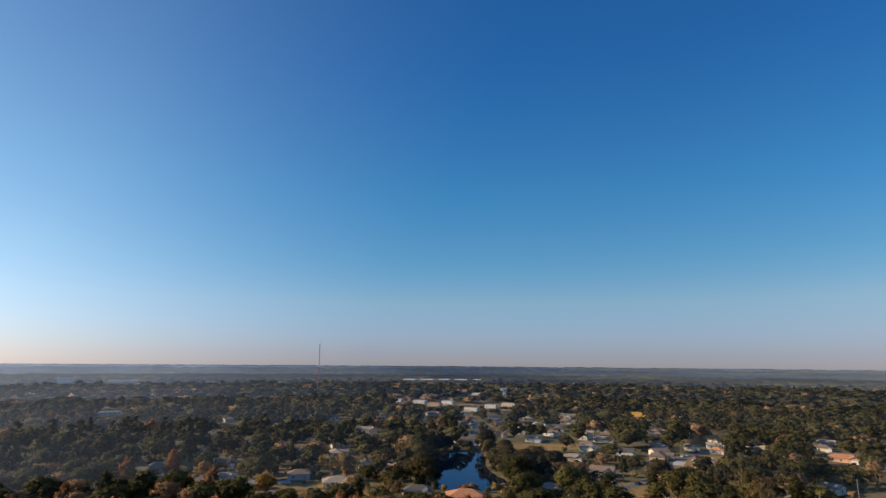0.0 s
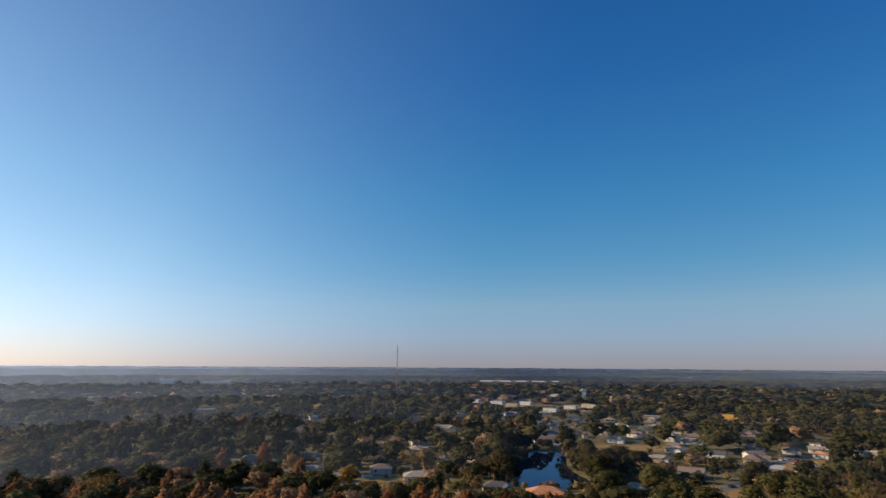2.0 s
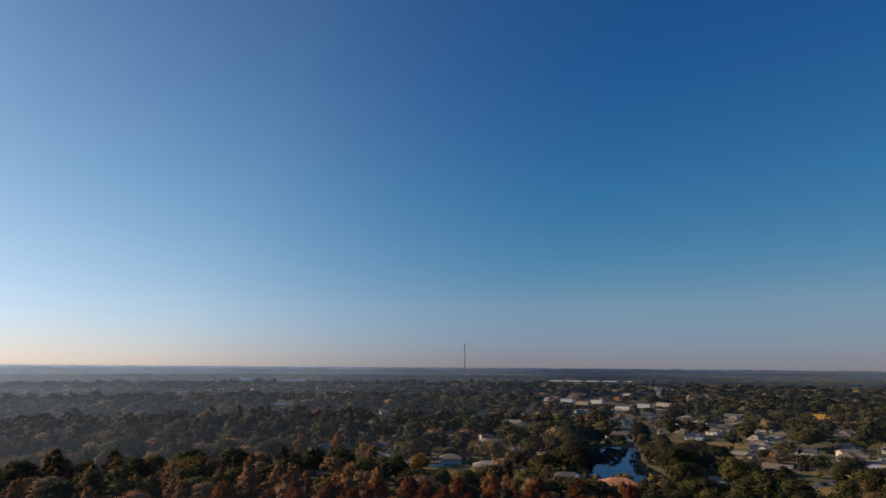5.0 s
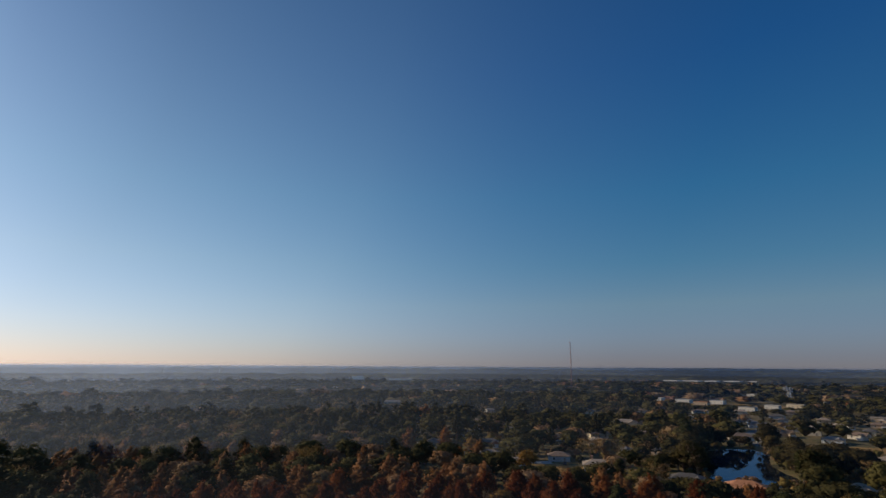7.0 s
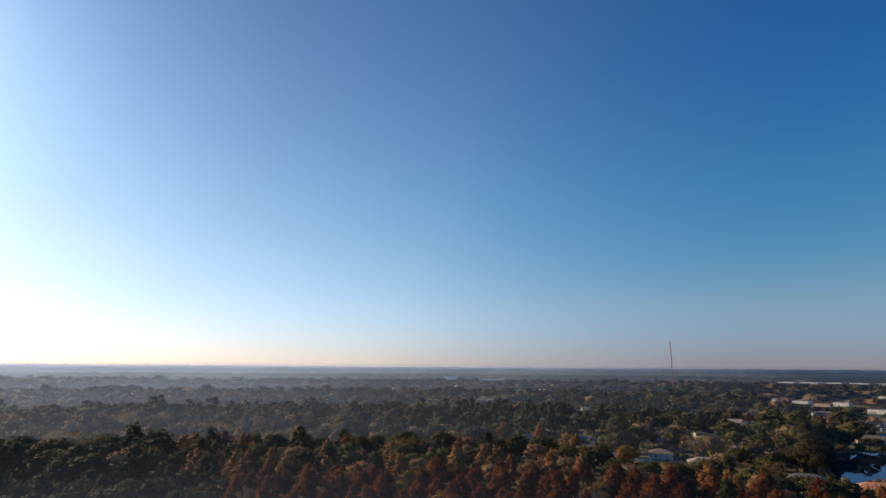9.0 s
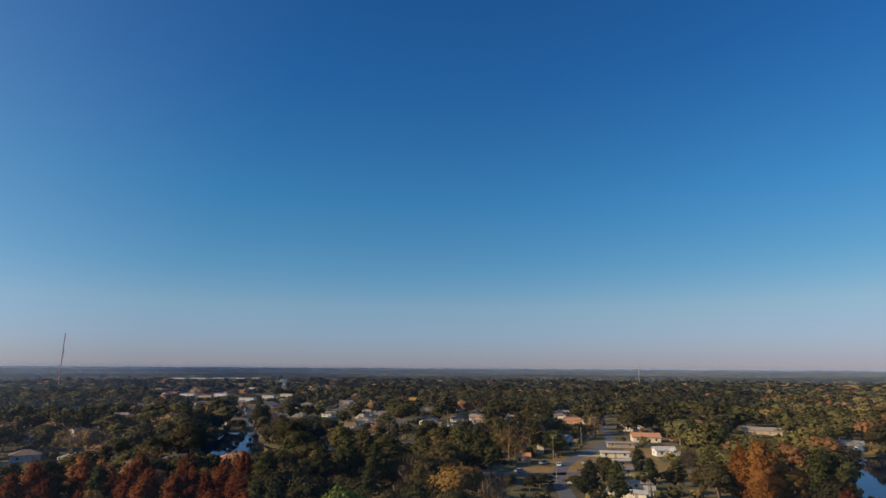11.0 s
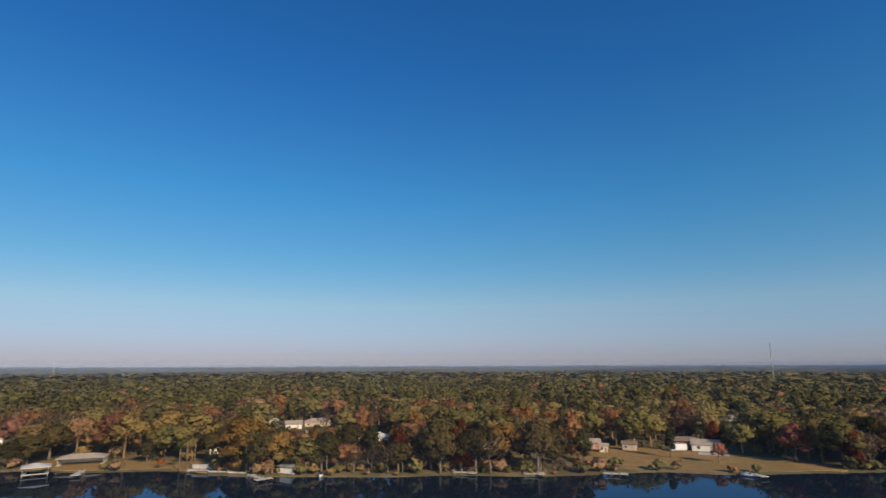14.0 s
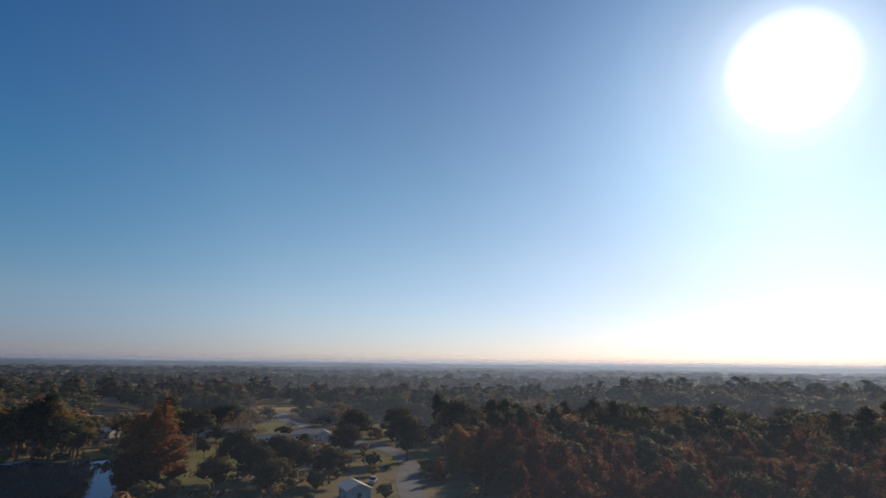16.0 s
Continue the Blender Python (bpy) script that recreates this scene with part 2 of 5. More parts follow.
M_REDSTEEL = rough_paint("faded_red_steel", (0.30, 0.12, 0.09), (0.42, 0.18, 0.13), 0.3, 5, 0.6)
M_TYRE = rough_paint("tyre_rubber", (0.015, 0.015, 0.016), (0.035, 0.035, 0.036), 2, 9, 0.9)
M_GLASS, _, _, _b = nodes_of("dark_window_glass")
_b.inputs["Base Color"].default_value, _b.inputs["Roughness"].default_value = (0.02, 0.025, 0.03, 1), 0.06


def car_paint(name, c):
    m, n, l, b = nodes_of(name)
    no = n.new("ShaderNodeTexNoise")
    no.inputs["Scale"].default_value = 3
    r = ramp_of(n, [(0.3, tuple(v * 0.85 for v in c)), (0.7, c)])
    l.new(no.outputs[0], r.inputs[0])
    l.new(r.outputs[0], b.inputs["Base Color"])
    b.inputs["Roughness"].default_value, b.inputs["Coat Weight"].default_value = 0.35, 0.6
    return m


M_CARS = {k: car_paint(k + "_car_paint", c) for k, c in {
    "white": (0.75, 0.75, 0.74), "silver": (0.42, 0.43, 0.45), "black": (0.02, 0.02, 0.022), "red": (0.36, 0.03, 0.025), "blue": (0.04, 0.08, 0.22)}.items()}


def grassy(name, stops, scale=0.02, fine=0.8):
    m, n, l, b = nodes_of(name)
    geo = n.new("ShaderNodeNewGeometry")
    big, mid, small = (n.new("ShaderNodeTexNoise") for _ in range(3))
    for t, s, d in ((big, scale, 3), (mid, scale * 7, 5), (small, fine, 4)):
        t.inputs["Scale"].default_value, t.inputs["Detail"].default_value = s, d
        l.new(geo.outputs["Position"], t.inputs["Vector"])
    a1, a2 = n.new("ShaderNodeMath"), n.new("ShaderNodeMath")
    for a in (a1, a2):
        a.operation = "MULTIPLY_ADD"
    a1.inputs[1].default_value, a2.inputs[1].default_value = 0.6, 0.35
    l.new(mid.outputs[0], a1.inputs[0])
    l.new(big.outputs[0], a1.inputs[2])
    l.new(small.outputs[0], a2.inputs[0])
    l.new(a1.outputs[0], a2.inputs[2])
    r = ramp_of(n, [(0.6 + 0.75 * p, c) for p, c in stops])
    half = n.new("ShaderNodeMath")
    half.operation = "MULTIPLY"
    half.inputs[1].default_value = 1.0
    l.new(a2.outputs[0], half.inputs[0])
    l.new(half.outputs[0], r.inputs[0])
    l.new(r.outputs[0], b.inputs["Base Color"])
    b.inputs["Roughness"].default_value = 0.95
    b.inputs["Specular IOR Level"].default_value = 0.1
    bp = n.new("ShaderNodeBump")
    bp.inputs["Strength"].default_value, bp.inputs["Distance"].default_value = 0.6, 0.3
    l.new(small.outputs[0], bp.inputs["Height"])
    l.new(bp.outputs[0], b.inputs["Normal"])
    return m


M_GROUND = grassy("winter_ground", [(0.1, (0.075, 0.058, 0.032)), (0.35, (0.13, 0.105, 0.055)), (0.5, (0.11, 0.105, 0.045)), (0.7, (0.19, 0.145, 0.075))])
M_LAWN = grassy("dormant_lawn", [(0.1, (0.20, 0.125, 0.046)), (0.4, (0.33, 0.205, 0.080)), (0.6, (0.25, 0.165, 0.062))], 0.03)
M_GREEN = grassy("green_lawn", [(0.1, (0.085, 0.083, 0.022)), (0.4, (0.15, 0.138, 0.034)), (0.6, (0.17, 0.145, 0.045))], 0.03)
M_STRAW = grassy("straw_field", [(0.1, (0.34, 0.20, 0.08)), (0.4, (0.45, 0.27, 0.11)), (0.6, (0.38, 0.25, 0.10))], 0.03)
M_WATER, n_, l_, b_ = nodes_of("lake_water")
n_.remove(b_)
g_, w1_, bp_ = n_.new("ShaderNodeNewGeometry"), n_.new("ShaderNodeTexNoise"), n_.new("ShaderNodeBump")
w1_.inputs["Scale"].default_value, w1_.inputs["Detail"].default_value = 0.35, 3
l_.new(g_.outputs["Position"], w1_.inputs["Vector"])
bp_.inputs["Strength"].default_value, bp_.inputs["Distance"].default_value = 0.05, 0.05
l_.new(w1_.outputs[0], bp_.inputs["Height"])
deep_, gloss_, fres_, mixw_ = (n_.new("ShaderNode" + k) for k in ("BsdfDiffuse", "BsdfGlossy", "Fresnel", "MixShader"))
deep_.inputs[0].default_value, gloss_.inputs[0].default_value = (0.006, 0.012, 0.022, 1), (0.62, 0.76, 1.0, 1)
gloss_.inputs["Roughness"].default_value, fres_.inputs[0].default_value = 0.03, 1.2
l_.new(bp_.outputs[0], gloss_.inputs["Normal"])
l_.new(fres_.outputs[0], mixw_.inputs[0])
l_.new(deep_.outputs[0], mixw_.inputs[1])
l_.new(gloss_.outputs[0], mixw_.inputs[2])
l_.new(mixw_.outputs[0], n_["Material Output"].inputs[0])


def haze_material(name, amount, top, colour, back, foot=24.0, even=0.4):
    """A thin translucent shell that stands in for haze: thins out upwards, made thicker on the sun's side; the sun
    shines through it.
    """
    m, n, l, b = nodes_of(name)
    n.remove(b)

    def calc(kind, *values):
        q = n.new("ShaderNodeMath")
        q.operation = kind
        for i, v in enumerate(values):
            if isinstance(v, (int, float)):
                q.inputs[i].default_value = v
            else:
                l.new(v, q.inputs[i])
        return q.outputs[0]

    geo, sep, mr = n.new("ShaderNodeNewGeometry"), n.new("ShaderNodeSeparateXYZ"), n.new("ShaderNodeMapRange")
    l.new(geo.outputs["Position"], sep.inputs[0])
    l.new(sep.outputs[2], mr.inputs[0])
    mr.interpolation_type = "SMOOTHSTEP"
    for i, v in ((1, foot), (2, top), (3, amount), (4, 0.0)):
        mr.inputs[i].default_value = v
    bank, drift = n.new("ShaderNodeTexNoise"), n.new("ShaderNodeMapping")
    drift.inputs["Scale"].default_value = (1, 1, 0.5)
    l.new(geo.outputs["Position"], drift.inputs[0])
    l.new(drift.outputs[0], bank.inputs["Vector"])
    bank.inputs["Scale"].default_value, bank.inputs["Detail"].default_value = 0.0035, 1
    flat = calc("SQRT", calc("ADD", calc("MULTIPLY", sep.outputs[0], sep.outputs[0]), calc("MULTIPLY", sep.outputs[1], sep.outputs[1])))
    # denser towards the sun, so that side of the haze brightens
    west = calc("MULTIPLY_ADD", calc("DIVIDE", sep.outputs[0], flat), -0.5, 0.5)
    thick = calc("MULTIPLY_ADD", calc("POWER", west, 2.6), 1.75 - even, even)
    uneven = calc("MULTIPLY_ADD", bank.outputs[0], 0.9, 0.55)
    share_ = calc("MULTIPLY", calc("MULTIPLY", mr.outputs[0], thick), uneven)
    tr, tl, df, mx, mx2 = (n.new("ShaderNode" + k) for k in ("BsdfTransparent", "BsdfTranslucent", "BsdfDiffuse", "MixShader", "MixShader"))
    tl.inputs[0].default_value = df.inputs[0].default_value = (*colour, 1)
    mx2.inputs[0].default_value = back
    l.new(tl.outputs[0], mx2.inputs[1])
    l.new(df.outputs[0], mx2.inputs[2])
    l.new(share_, mx.inputs[0])
    l.new(tr.outputs[0], mx.inputs[1])
    l.new(mx2.outputs[0], mx.inputs[2])
    l.new(mx.outputs[0], n["Material Output"].inputs[0])
    return m


# ---- shared building helpers ----
def mesh_from(name, verts, faces, material, smooth=False):
    me = bpy.data.meshes.new(name)
    me.from_pydata([tuple(v) for v in verts], [], [tuple(f) for f in faces])
    me.materials.append(material)
    if smooth:
        me.shade_smooth()
    return me


def mesh_np(name, verts, tris, material, tone=None, soft=None):
    """A large triangle mesh from arrays, with an optional tone for each triangle and a soft normal for each vertex."""
    me = bpy.data.meshes.new(name)
    nv, nt = len(verts), len(tris)
    me.vertices.add(nv)
    me.vertices.foreach_set("co", np.ascontiguousarray(verts, dtype=np.float32).ravel())
    me.loops.add(nt * 3)
    me.loops.foreach_set("vertex_index", np.ascontiguousarray(tris, dtype=np.int32).ravel())
    me.polygons.add(nt)
    me.polygons.foreach_set("loop_start", np.arange(0, nt * 3, 3, dtype=np.int32))
    me.update(calc_edges=True)
    if tone is not None:
        a = me.attributes.new("tone", "FLOAT", "FACE")
        a.data.foreach_set("value", np.ascontiguousarray(tone, dtype=np.float32))
    me.materials.append(material)
    me.shade_smooth()
    if soft is not None:
        a = me.attributes.new("custom_normal", "FLOAT_VECTOR", "POINT")
        a.data.foreach_set("vector", np.ascontiguousarray(soft, dtype=np.float32).ravel())
    return me


def part(name, me, parent, at=(0, 0, 0), rz=0.0, label="", size=None):
    ob = new(name, me)
    ob.parent = parent
    ob.location, ob.rotation_euler = at, (0, 0, radians(rz))
    if size:
        ob.scale = size
    if label:
        tagged(ob, label)
    return ob


class Geo:
    """Gathers boxes, prisms and tubes into one mesh."""

    def __init__(self):
        self.v, self.f = [], []

    def add(self, verts, faces):
        k = len(self.v)
        self.v += [tuple(p) for p in verts]
        self.f += [tuple(i + k for i in q) for q in faces]
        return self

    def box(self, x0, y0, z0, x1, y1, z1):
        v = [(x, y, z) for z in (z0, z1) for y in (y0, y1) for x in (x0, x1)]
        return self.add(v, [(0, 2, 3, 1), (4, 5, 7, 6), (0, 1, 5, 4), (2, 6, 7, 3), (0, 4, 6, 2), (1, 3, 7, 5)])

    def prism(self, outline, y0, y1):
        """An outline of (x, z) drawn out along y."""
        n = len(outline)
        v = [(x, y0, z) for x, z in outline] + [(x, y1, z) for x, z in outline]
        f = [(i, (i + 1) % n, n + (i + 1) % n, n + i) for i in range(n)]
        return self.add(v, f + [tuple(range(n))[::-1], tuple(range(n, 2 * n))])

    def tube(self, pts, radii, sides=6):
        pts = [Vector(p) for p in pts]
        v, f = [], []
        for i, (p, r) in enumerate(zip(pts, radii)):
            d = (pts[min(i + 1, len(pts) - 1)] - pts[max(i - 1, 0)]).normalized()
            a = d.orthogonal().normalized()
            b = d.cross(a)
            v += [p + (a * math.cos(t) + b * math.sin(t)) * r for t in (2 * math.pi * j / sides for j in range(sides))]
        for i in range(len(pts) - 1):
            for j in range(sides):
                f.append((i * sides + j, i * sides + (j + 1) % sides, (i + 1) * sides + (j + 1) % sides, (i + 1) * sides + j))
        f += [tuple(range(sides))[::-1], tuple(range((len(pts) - 1) * sides, len(pts) * sides))]
        return self.add(v, f)

    def mesh(self, name, material, smooth=False):
        return mesh_from(name, self.v, self.f, material, smooth)


def smooth_loop(pts, cuts=6):
    """A closed rounded outline through the given corners."""
    P, out = [np.array(p, float) for p in pts], []
    n = len(P)
    for i in range(n):
        a, b, c, d = P[i - 1], P[i], P[(i + 1) % n], P[(i + 2) % n]
        for k in range(cuts):
            t = k / cuts
            out.append(0.5 * (2 * b + (c - a) * t + (2 * a - 5 * b + 4 * c - d) * t * t + (3 * b - a - 3 * c + d) * t ** 3))
    return np.array(out)


def inside(poly, x, y):
    hit = np.zeros(x.shape, bool)
    px, py = poly[:, 0], poly[:, 1]
    qx, qy = np.roll(px, -1), np.roll(py, -1)
    for a, b, c, d in zip(px, py, qx, qy):
        if b != d:
            hit ^= ((b > y) != (d > y)) & (x < (c - a) * (y - b) / (d - b) + a)
    return hit


def edge_distance(poly, x, y, closed=True):
    best = np.full(x.shape, 1e9)
    m = len(poly)
    for i in range(m if closed else m - 1):
        a, b = poly[i], poly[(i + 1) % m]
        e = b - a
        t = np.clip(((x - a[0]) * e[0] + (y - a[1]) * e[1]) / max(e @ e, 1e-9), 0, 1)
        best = np.minimum(best, np.hypot(x - a[0] - t * e[0], y - a[1] - t * e[1]))
    return best


# ---- the plan: water, roads, lawns ----
LAKE = smooth_loop([(172, 104), (205, 133), (252, 168), (301, 193), (343, 183), (366, 158), (388, 132), (384, 106), (352, 84), (324, 66), (292, 40), (275, 20),
                    (270, 2), (252, -18), (238, -42), (221, -54), (207, -66), (192, -86), (179, -103), (169, -122), (152, -142), (139, -166), (130, -186),
                    (111, -203), (96, -229), (80, -255), (65, -284), (37, -311), (14, -336), (-14, -320), (-44, -277), (-66, -256), (-90, -230), (-101, -219),
                    (-112, -216), (-108, -200), (-96, -178), (-80, -155), (-66, -132), (-34, -96), (10, -72), (62, -50), (108, -8), (138, 44), (158, 84)], 5)
POND = smooth_loop([(-6, 306), (-3, 322), (-3, 341), (-7, 362), (-6, 381), (3, 403), (16, 415), (26, 409), (29, 390), (27, 371), (28, 342), (34, 318), (35, 302), (25, 291), (9, 290)], 5)
WATERS = [LAKE, POND]

ROADS = {  # half width, then the line
    "street": (2.7, [(96, 140), (112, 168), (128, 198), (150, 226), (178, 250), (208, 274), (236, 306), (262, 346), (300, 398), (350, 460)]),
    "cross_street": (2.8, [(104, 218), (128, 207), (150, 203)]),
    "pond_street": (3.0, [(60, 262), (86, 292), (112, 318), (134, 352), (150, 378), (176, 408), (206, 428), (250, 452)]),
    "west_street": (3.0, [(-60, 268), (-92, 292), (-125, 312), (-170, 340), (-230, 352)]),
    "north_street": (3.2, [(30, 430), (20, 470), (28, 520), (40, 570), (34, 640), (20, 720), (0, 820), (-20, 900), (-40, 1000)]),
    "park_road": (3.4, [(-112, -78), (-140, -104), (-172, -128), (-192, -158), (-204, -200), (-226, -240), (-250, -284), (-290, -330)]),
    "shop_road": (4.5, [(-150, 930), (-60, 905), (40, 880), (140, 850), (240, 800)]),
}
LAWNS = [  # colour, outline
    ("dormant", [(146, -172), (134, -188), (114, -206), (99, -230), (92, -242), (108, -250), (126, -246), (146, -240), (172, -228), (190, -212), (178, -194), (160, -178)]),
    ("dormant", [(58, -298), (66, -290), (80, -298), (70, -310)]),
    ("dormant", [(276, 2), (256, -18), (241, -42), (226, -52), (240, -62), (262, -44), (290, -8)]),
    ("dormant", [(384, 130), (390, 112), (391, 103), (403, 106), (410, 128), (398, 142)]),
    ("dormant", [(294, 198), (318, 198), (338, 199), (336, 210), (312, 211)]),
    ("dormant", [(350, 194), (372, 176), (384, 190), (366, 206)]),
    ("green", [(-24, -318), (-46, -282), (-68, -262), (-86, -262), (-76, -296), (-44, -326)]),
    ("dormant", [(-104, -222), (-118, -220), (-140, -238), (-132, -252), (-112, -242)]),
    ("green", [(-228, -180), (-258, -186), (-276, -220), (-250, -232), (-228, -212)]),
    ("green", [(-158, -120), (-182, -114), (-198, -124), (-184, -142), (-166, -138)]),
    ("green", [(-206, -150), (-224, -156), (-226, -172), (-208, -170)]),
    ("green", [(-96, -148), (-112, -150), (-146, -182), (-158, -206), (-140, -214), (-122, -196), (-104, -172)]),
    ("green", [(-196, -218), (-216, -236), (-236, -262), (-220, -266), (-200, -248), (-186, -232)]),
    ("straw", [(-262, -342), (-300, -318), (-332, -336), (-310, -372), (-280, -376)]),
    ("straw", [(-164, -368), (-190, -352), (-216, -366), (-204, -404), (-176, -402)]),
    ("dormant", [(112, 206), (136, 186), (166, 216), (196, 234), (186, 250), (160, 246), (140, 232), (122, 222)]),
    ("dormant", [(150, 186), (170, 182), (200, 222), (222, 250), (210, 258), (184, 232)]),
    ("dormant", [(30, 420), (56, 414), (92, 428), (120, 440), (108, 458), (60, 452), (34, 446)]),
    ("dormant", [(118, 344), (146, 340), (176, 372), (198, 402), (168, 404), (140, 378)]),
    ("dormant", [(-92, 276), (-52, 268), (-30, 284), (-62, 304), (-108, 300), (-140, 308), (-138, 296)]),
    ("dormant", [(-70, 440), (-40, 420), (-14, 440), (-24, 472), (-70, 486)]),
    ("dormant", [(-20, 860), (60, 840), (110, 850), (90, 885), (-10, 905)]),
    ("dormant", [(120, 640), (190, 640), (260, 670), (240, 710), (140, 700)]),
    ("dormant", [(60, 285), (90, 272), (112, 296), (90, 314)]),
]
LAWN_LOOPS = [(c, smooth_loop(p, 4)) for c, p in LAWNS]


def rise(r, y=0.0):
    """The country swells gently towards the horizon, a little more in the north."""
    t = np.clip((r - 1000) / 3900, 0, 1)
    return (24 + 11 * np.clip(y / np.maximum(r, 1), 0, 1)) * t ** 1.6


# ---- ground: one sheet out to the horizon ----
def ground_height(x, y):
    r = np.hypot(x, y)
    z = rise(r, y)
    for loop in WATERS:
        near = r < 560
        d = edge_distance(loop, x[near], y[near])
        ins = inside(loop, x[near], y[near])
        z[near] += np.where(ins, -0.5 - np.minimum(1.8, d * 0.3), np.minimum(0, -0.5 + d * 0.16))
    return z


def build_ground():
    rings = np.concatenate([[4, 30, 55], np.arange(70, 460, 4.0), 460 * 1.06 ** np.arange(0, 55)])
    rings = rings[rings < 4950]
    az = np.radians(np.arange(0, 360, 0.9))
    R, A = np.meshgrid(rings, az, indexing="ij")
    x, y = (-R * np.sin(A)).ravel(), (R * np.cos(A)).ravel()
    z = ground_height(x, y)
    n, m = len(rings), len(az)
    i, j = np.meshgrid(np.arange(n - 1), np.arange(m), indexing="ij")
    a, b = (i * m + j).ravel(), (i * m + (j + 1) % m).ravel()
    c, d = a + m, b + m
    tris = np.concatenate([np.stack([a, c, d], 1), np.stack([a, d, b], 1)])
    hub = len(x)
    jj = np.arange(m)
    tris = np.concatenate([tris, np.stack([np.full(m, hub), jj, (jj + 1) % m], 1)])
    verts = np.concatenate([np.stack([x, y, z], 1), [[0, 0, 0]]])
    me = mesh_np("ground", verts, tris, M_GROUND)
    me.shade_smooth()
    tagged(new("ground", me), "brown and olive winter ground of leaf litter and rough grass", "ground", kind="structure")


def build_water(name, loop, label):
    out = []
    for i in range(len(loop)):
        e = loop[(i + 1) % len(loop)] - loop[i - 1]
        nrm = np.array([e[1], -e[0]]) / np.hypot(*e)
        p = loop[i] + nrm * 2.0
        if inside(loop, p[:1], p[1:])[0]:
            p = loop[i] - nrm * 2.0
        out.append((p[0], p[1], -0.5))
    area = sum(a[0] * b[1] - b[0] * a[1] for a, b in zip(out, out[1:] + out[:1]))
    if area < 0:
        out.reverse()
    tagged(new(name, mesh_from(name, out, [tuple(range(len(out)))], M_WATER)), label, "water", kind="structure")


def ribbon(name, line, half, material, label, z=0.05):
    P = np.array(line, float)
    fine = []
    for i in range(len(P) - 1):
        a, b, c, d = P[max(i - 1, 0)], P[i], P[i + 1], P[min(i + 2, len(P) - 1)]
        for k in range(5):
            t = k / 5
            fine.append(0.5 * (2 * b + (c - a) * t + (2 * a - 5 * b + 4 * c - d) * t * t + (3 * b - a - 3 * c + d) * t ** 3))
    fine = np.array(fine + [P[-1]])
    g = np.gradient(fine, axis=0)
    nrm = np.stack([g[:, 1], -g[:, 0]], 1) / np.hypot(g[:, 0], g[:, 1])[:, None]
    v, f = [], []
    for p, q in zip(fine, nrm):
        for s, h in ((-half - 0.3, -0.2), (-half, z), (half, z), (half + 0.3, -0.2)):
            v.append((p[0] + q[0] * s, p[1] + q[1] * s, h))
    for i in range(len(fine) - 1):
        for k in range(3):
            f.append((i * 4 + k, i * 4 + k + 1, i * 4 + k + 5, i * 4 + k + 4))
    tagged(new(name, mesh_from(name, v, f, material)), label, "road", kind="structure")


def lawn(loop, colour, z):
    out = [(p[0] + 1.6 * noise.noise((p[0] * 0.2, p[1] * 0.2, 0)), p[1] + 1.6 * noise.noise((p[0] * 0.2, p[1] * 0.2, 9)), z) for p in loop]
    n = len(out)
    v = out + [(x, y, -0.3) for x, y, _ in out]
    f = [tuple(range(n))] + [(i, n + i, n + (i + 1) % n, (i + 1) % n) for i in range(n)]
    m, words = {"dormant": (M_LAWN, "golden-brown dormant lawn"), "green": (M_GREEN, "yellow-green mown lawn"), "straw": (M_STRAW, "open straw-coloured field")}[colour]
    tagged(new("lawn", mesh_from("lawn", v, f, m)), words + " between the trees", "lawn", kind="structure")


build_ground()
build_water("lake", LAKE, "calm dark blue lake that mirrors the trees")
build_water("pond", POND, "small still blue pond between the houses")
for nm, (half, line) in ROADS.items():
    ribbon("road", line, half, M_ROAD, "worn grey asphalt road through the neighbourhood")
for i, (c, loop) in enumerate(LAWN_LOOPS):
    lawn(loop, c, 0.02 + 0.001 * (i % 8))

# added translucent rings that stand in for haze; the nearest lifts dark tones like glare
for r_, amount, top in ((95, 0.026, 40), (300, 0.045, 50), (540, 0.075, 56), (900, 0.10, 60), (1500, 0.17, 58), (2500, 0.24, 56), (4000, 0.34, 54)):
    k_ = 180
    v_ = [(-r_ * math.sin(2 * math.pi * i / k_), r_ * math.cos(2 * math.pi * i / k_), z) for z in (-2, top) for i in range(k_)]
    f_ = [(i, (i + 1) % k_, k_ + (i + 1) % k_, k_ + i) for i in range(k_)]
    ob_ = new("mist_veil", mesh_from("mist_veil", v_, f_, haze_material("mist", amount, top, (0.55, 0.69, 0.94), 0.24 if r_ < 1200 else 0.36, 22.0 if r_ < 1200 else 42.0, 0.9 if r_ < 100 else 0.34 if r_ < 1200 else 0.8), True))
    tagged(ob_, "thin bluish shell added as haze over the woods", "mist", kind="stuff")

# ---- houses ----
WINDOW_FRAME = Geo().box(-0.62, -0.04, -0.08, 0.62, 0.05, 0.0).box(-0.62, -0.04, 1.2, 0.62, 0.05, 1.28).box(-0.62, -0.04, 0, -0.54, 0.05, 1.2).box(0.54, -0.04, 0, 0.62, 0.05, 1.2).box(-0.03, -0.04, 0, 0.03, 0.05, 1.2).mesh("window_frame", M_TRIM)
PANE = Geo().box(-0.54, -0.02, 0, 0.54, 0.02, 1.2).mesh("pane", M_GLASS)
DOOR = Geo().box(-0.5, -0.05, 0, 0.5, 0.05, 2.05).mesh("door", M_DOOR)
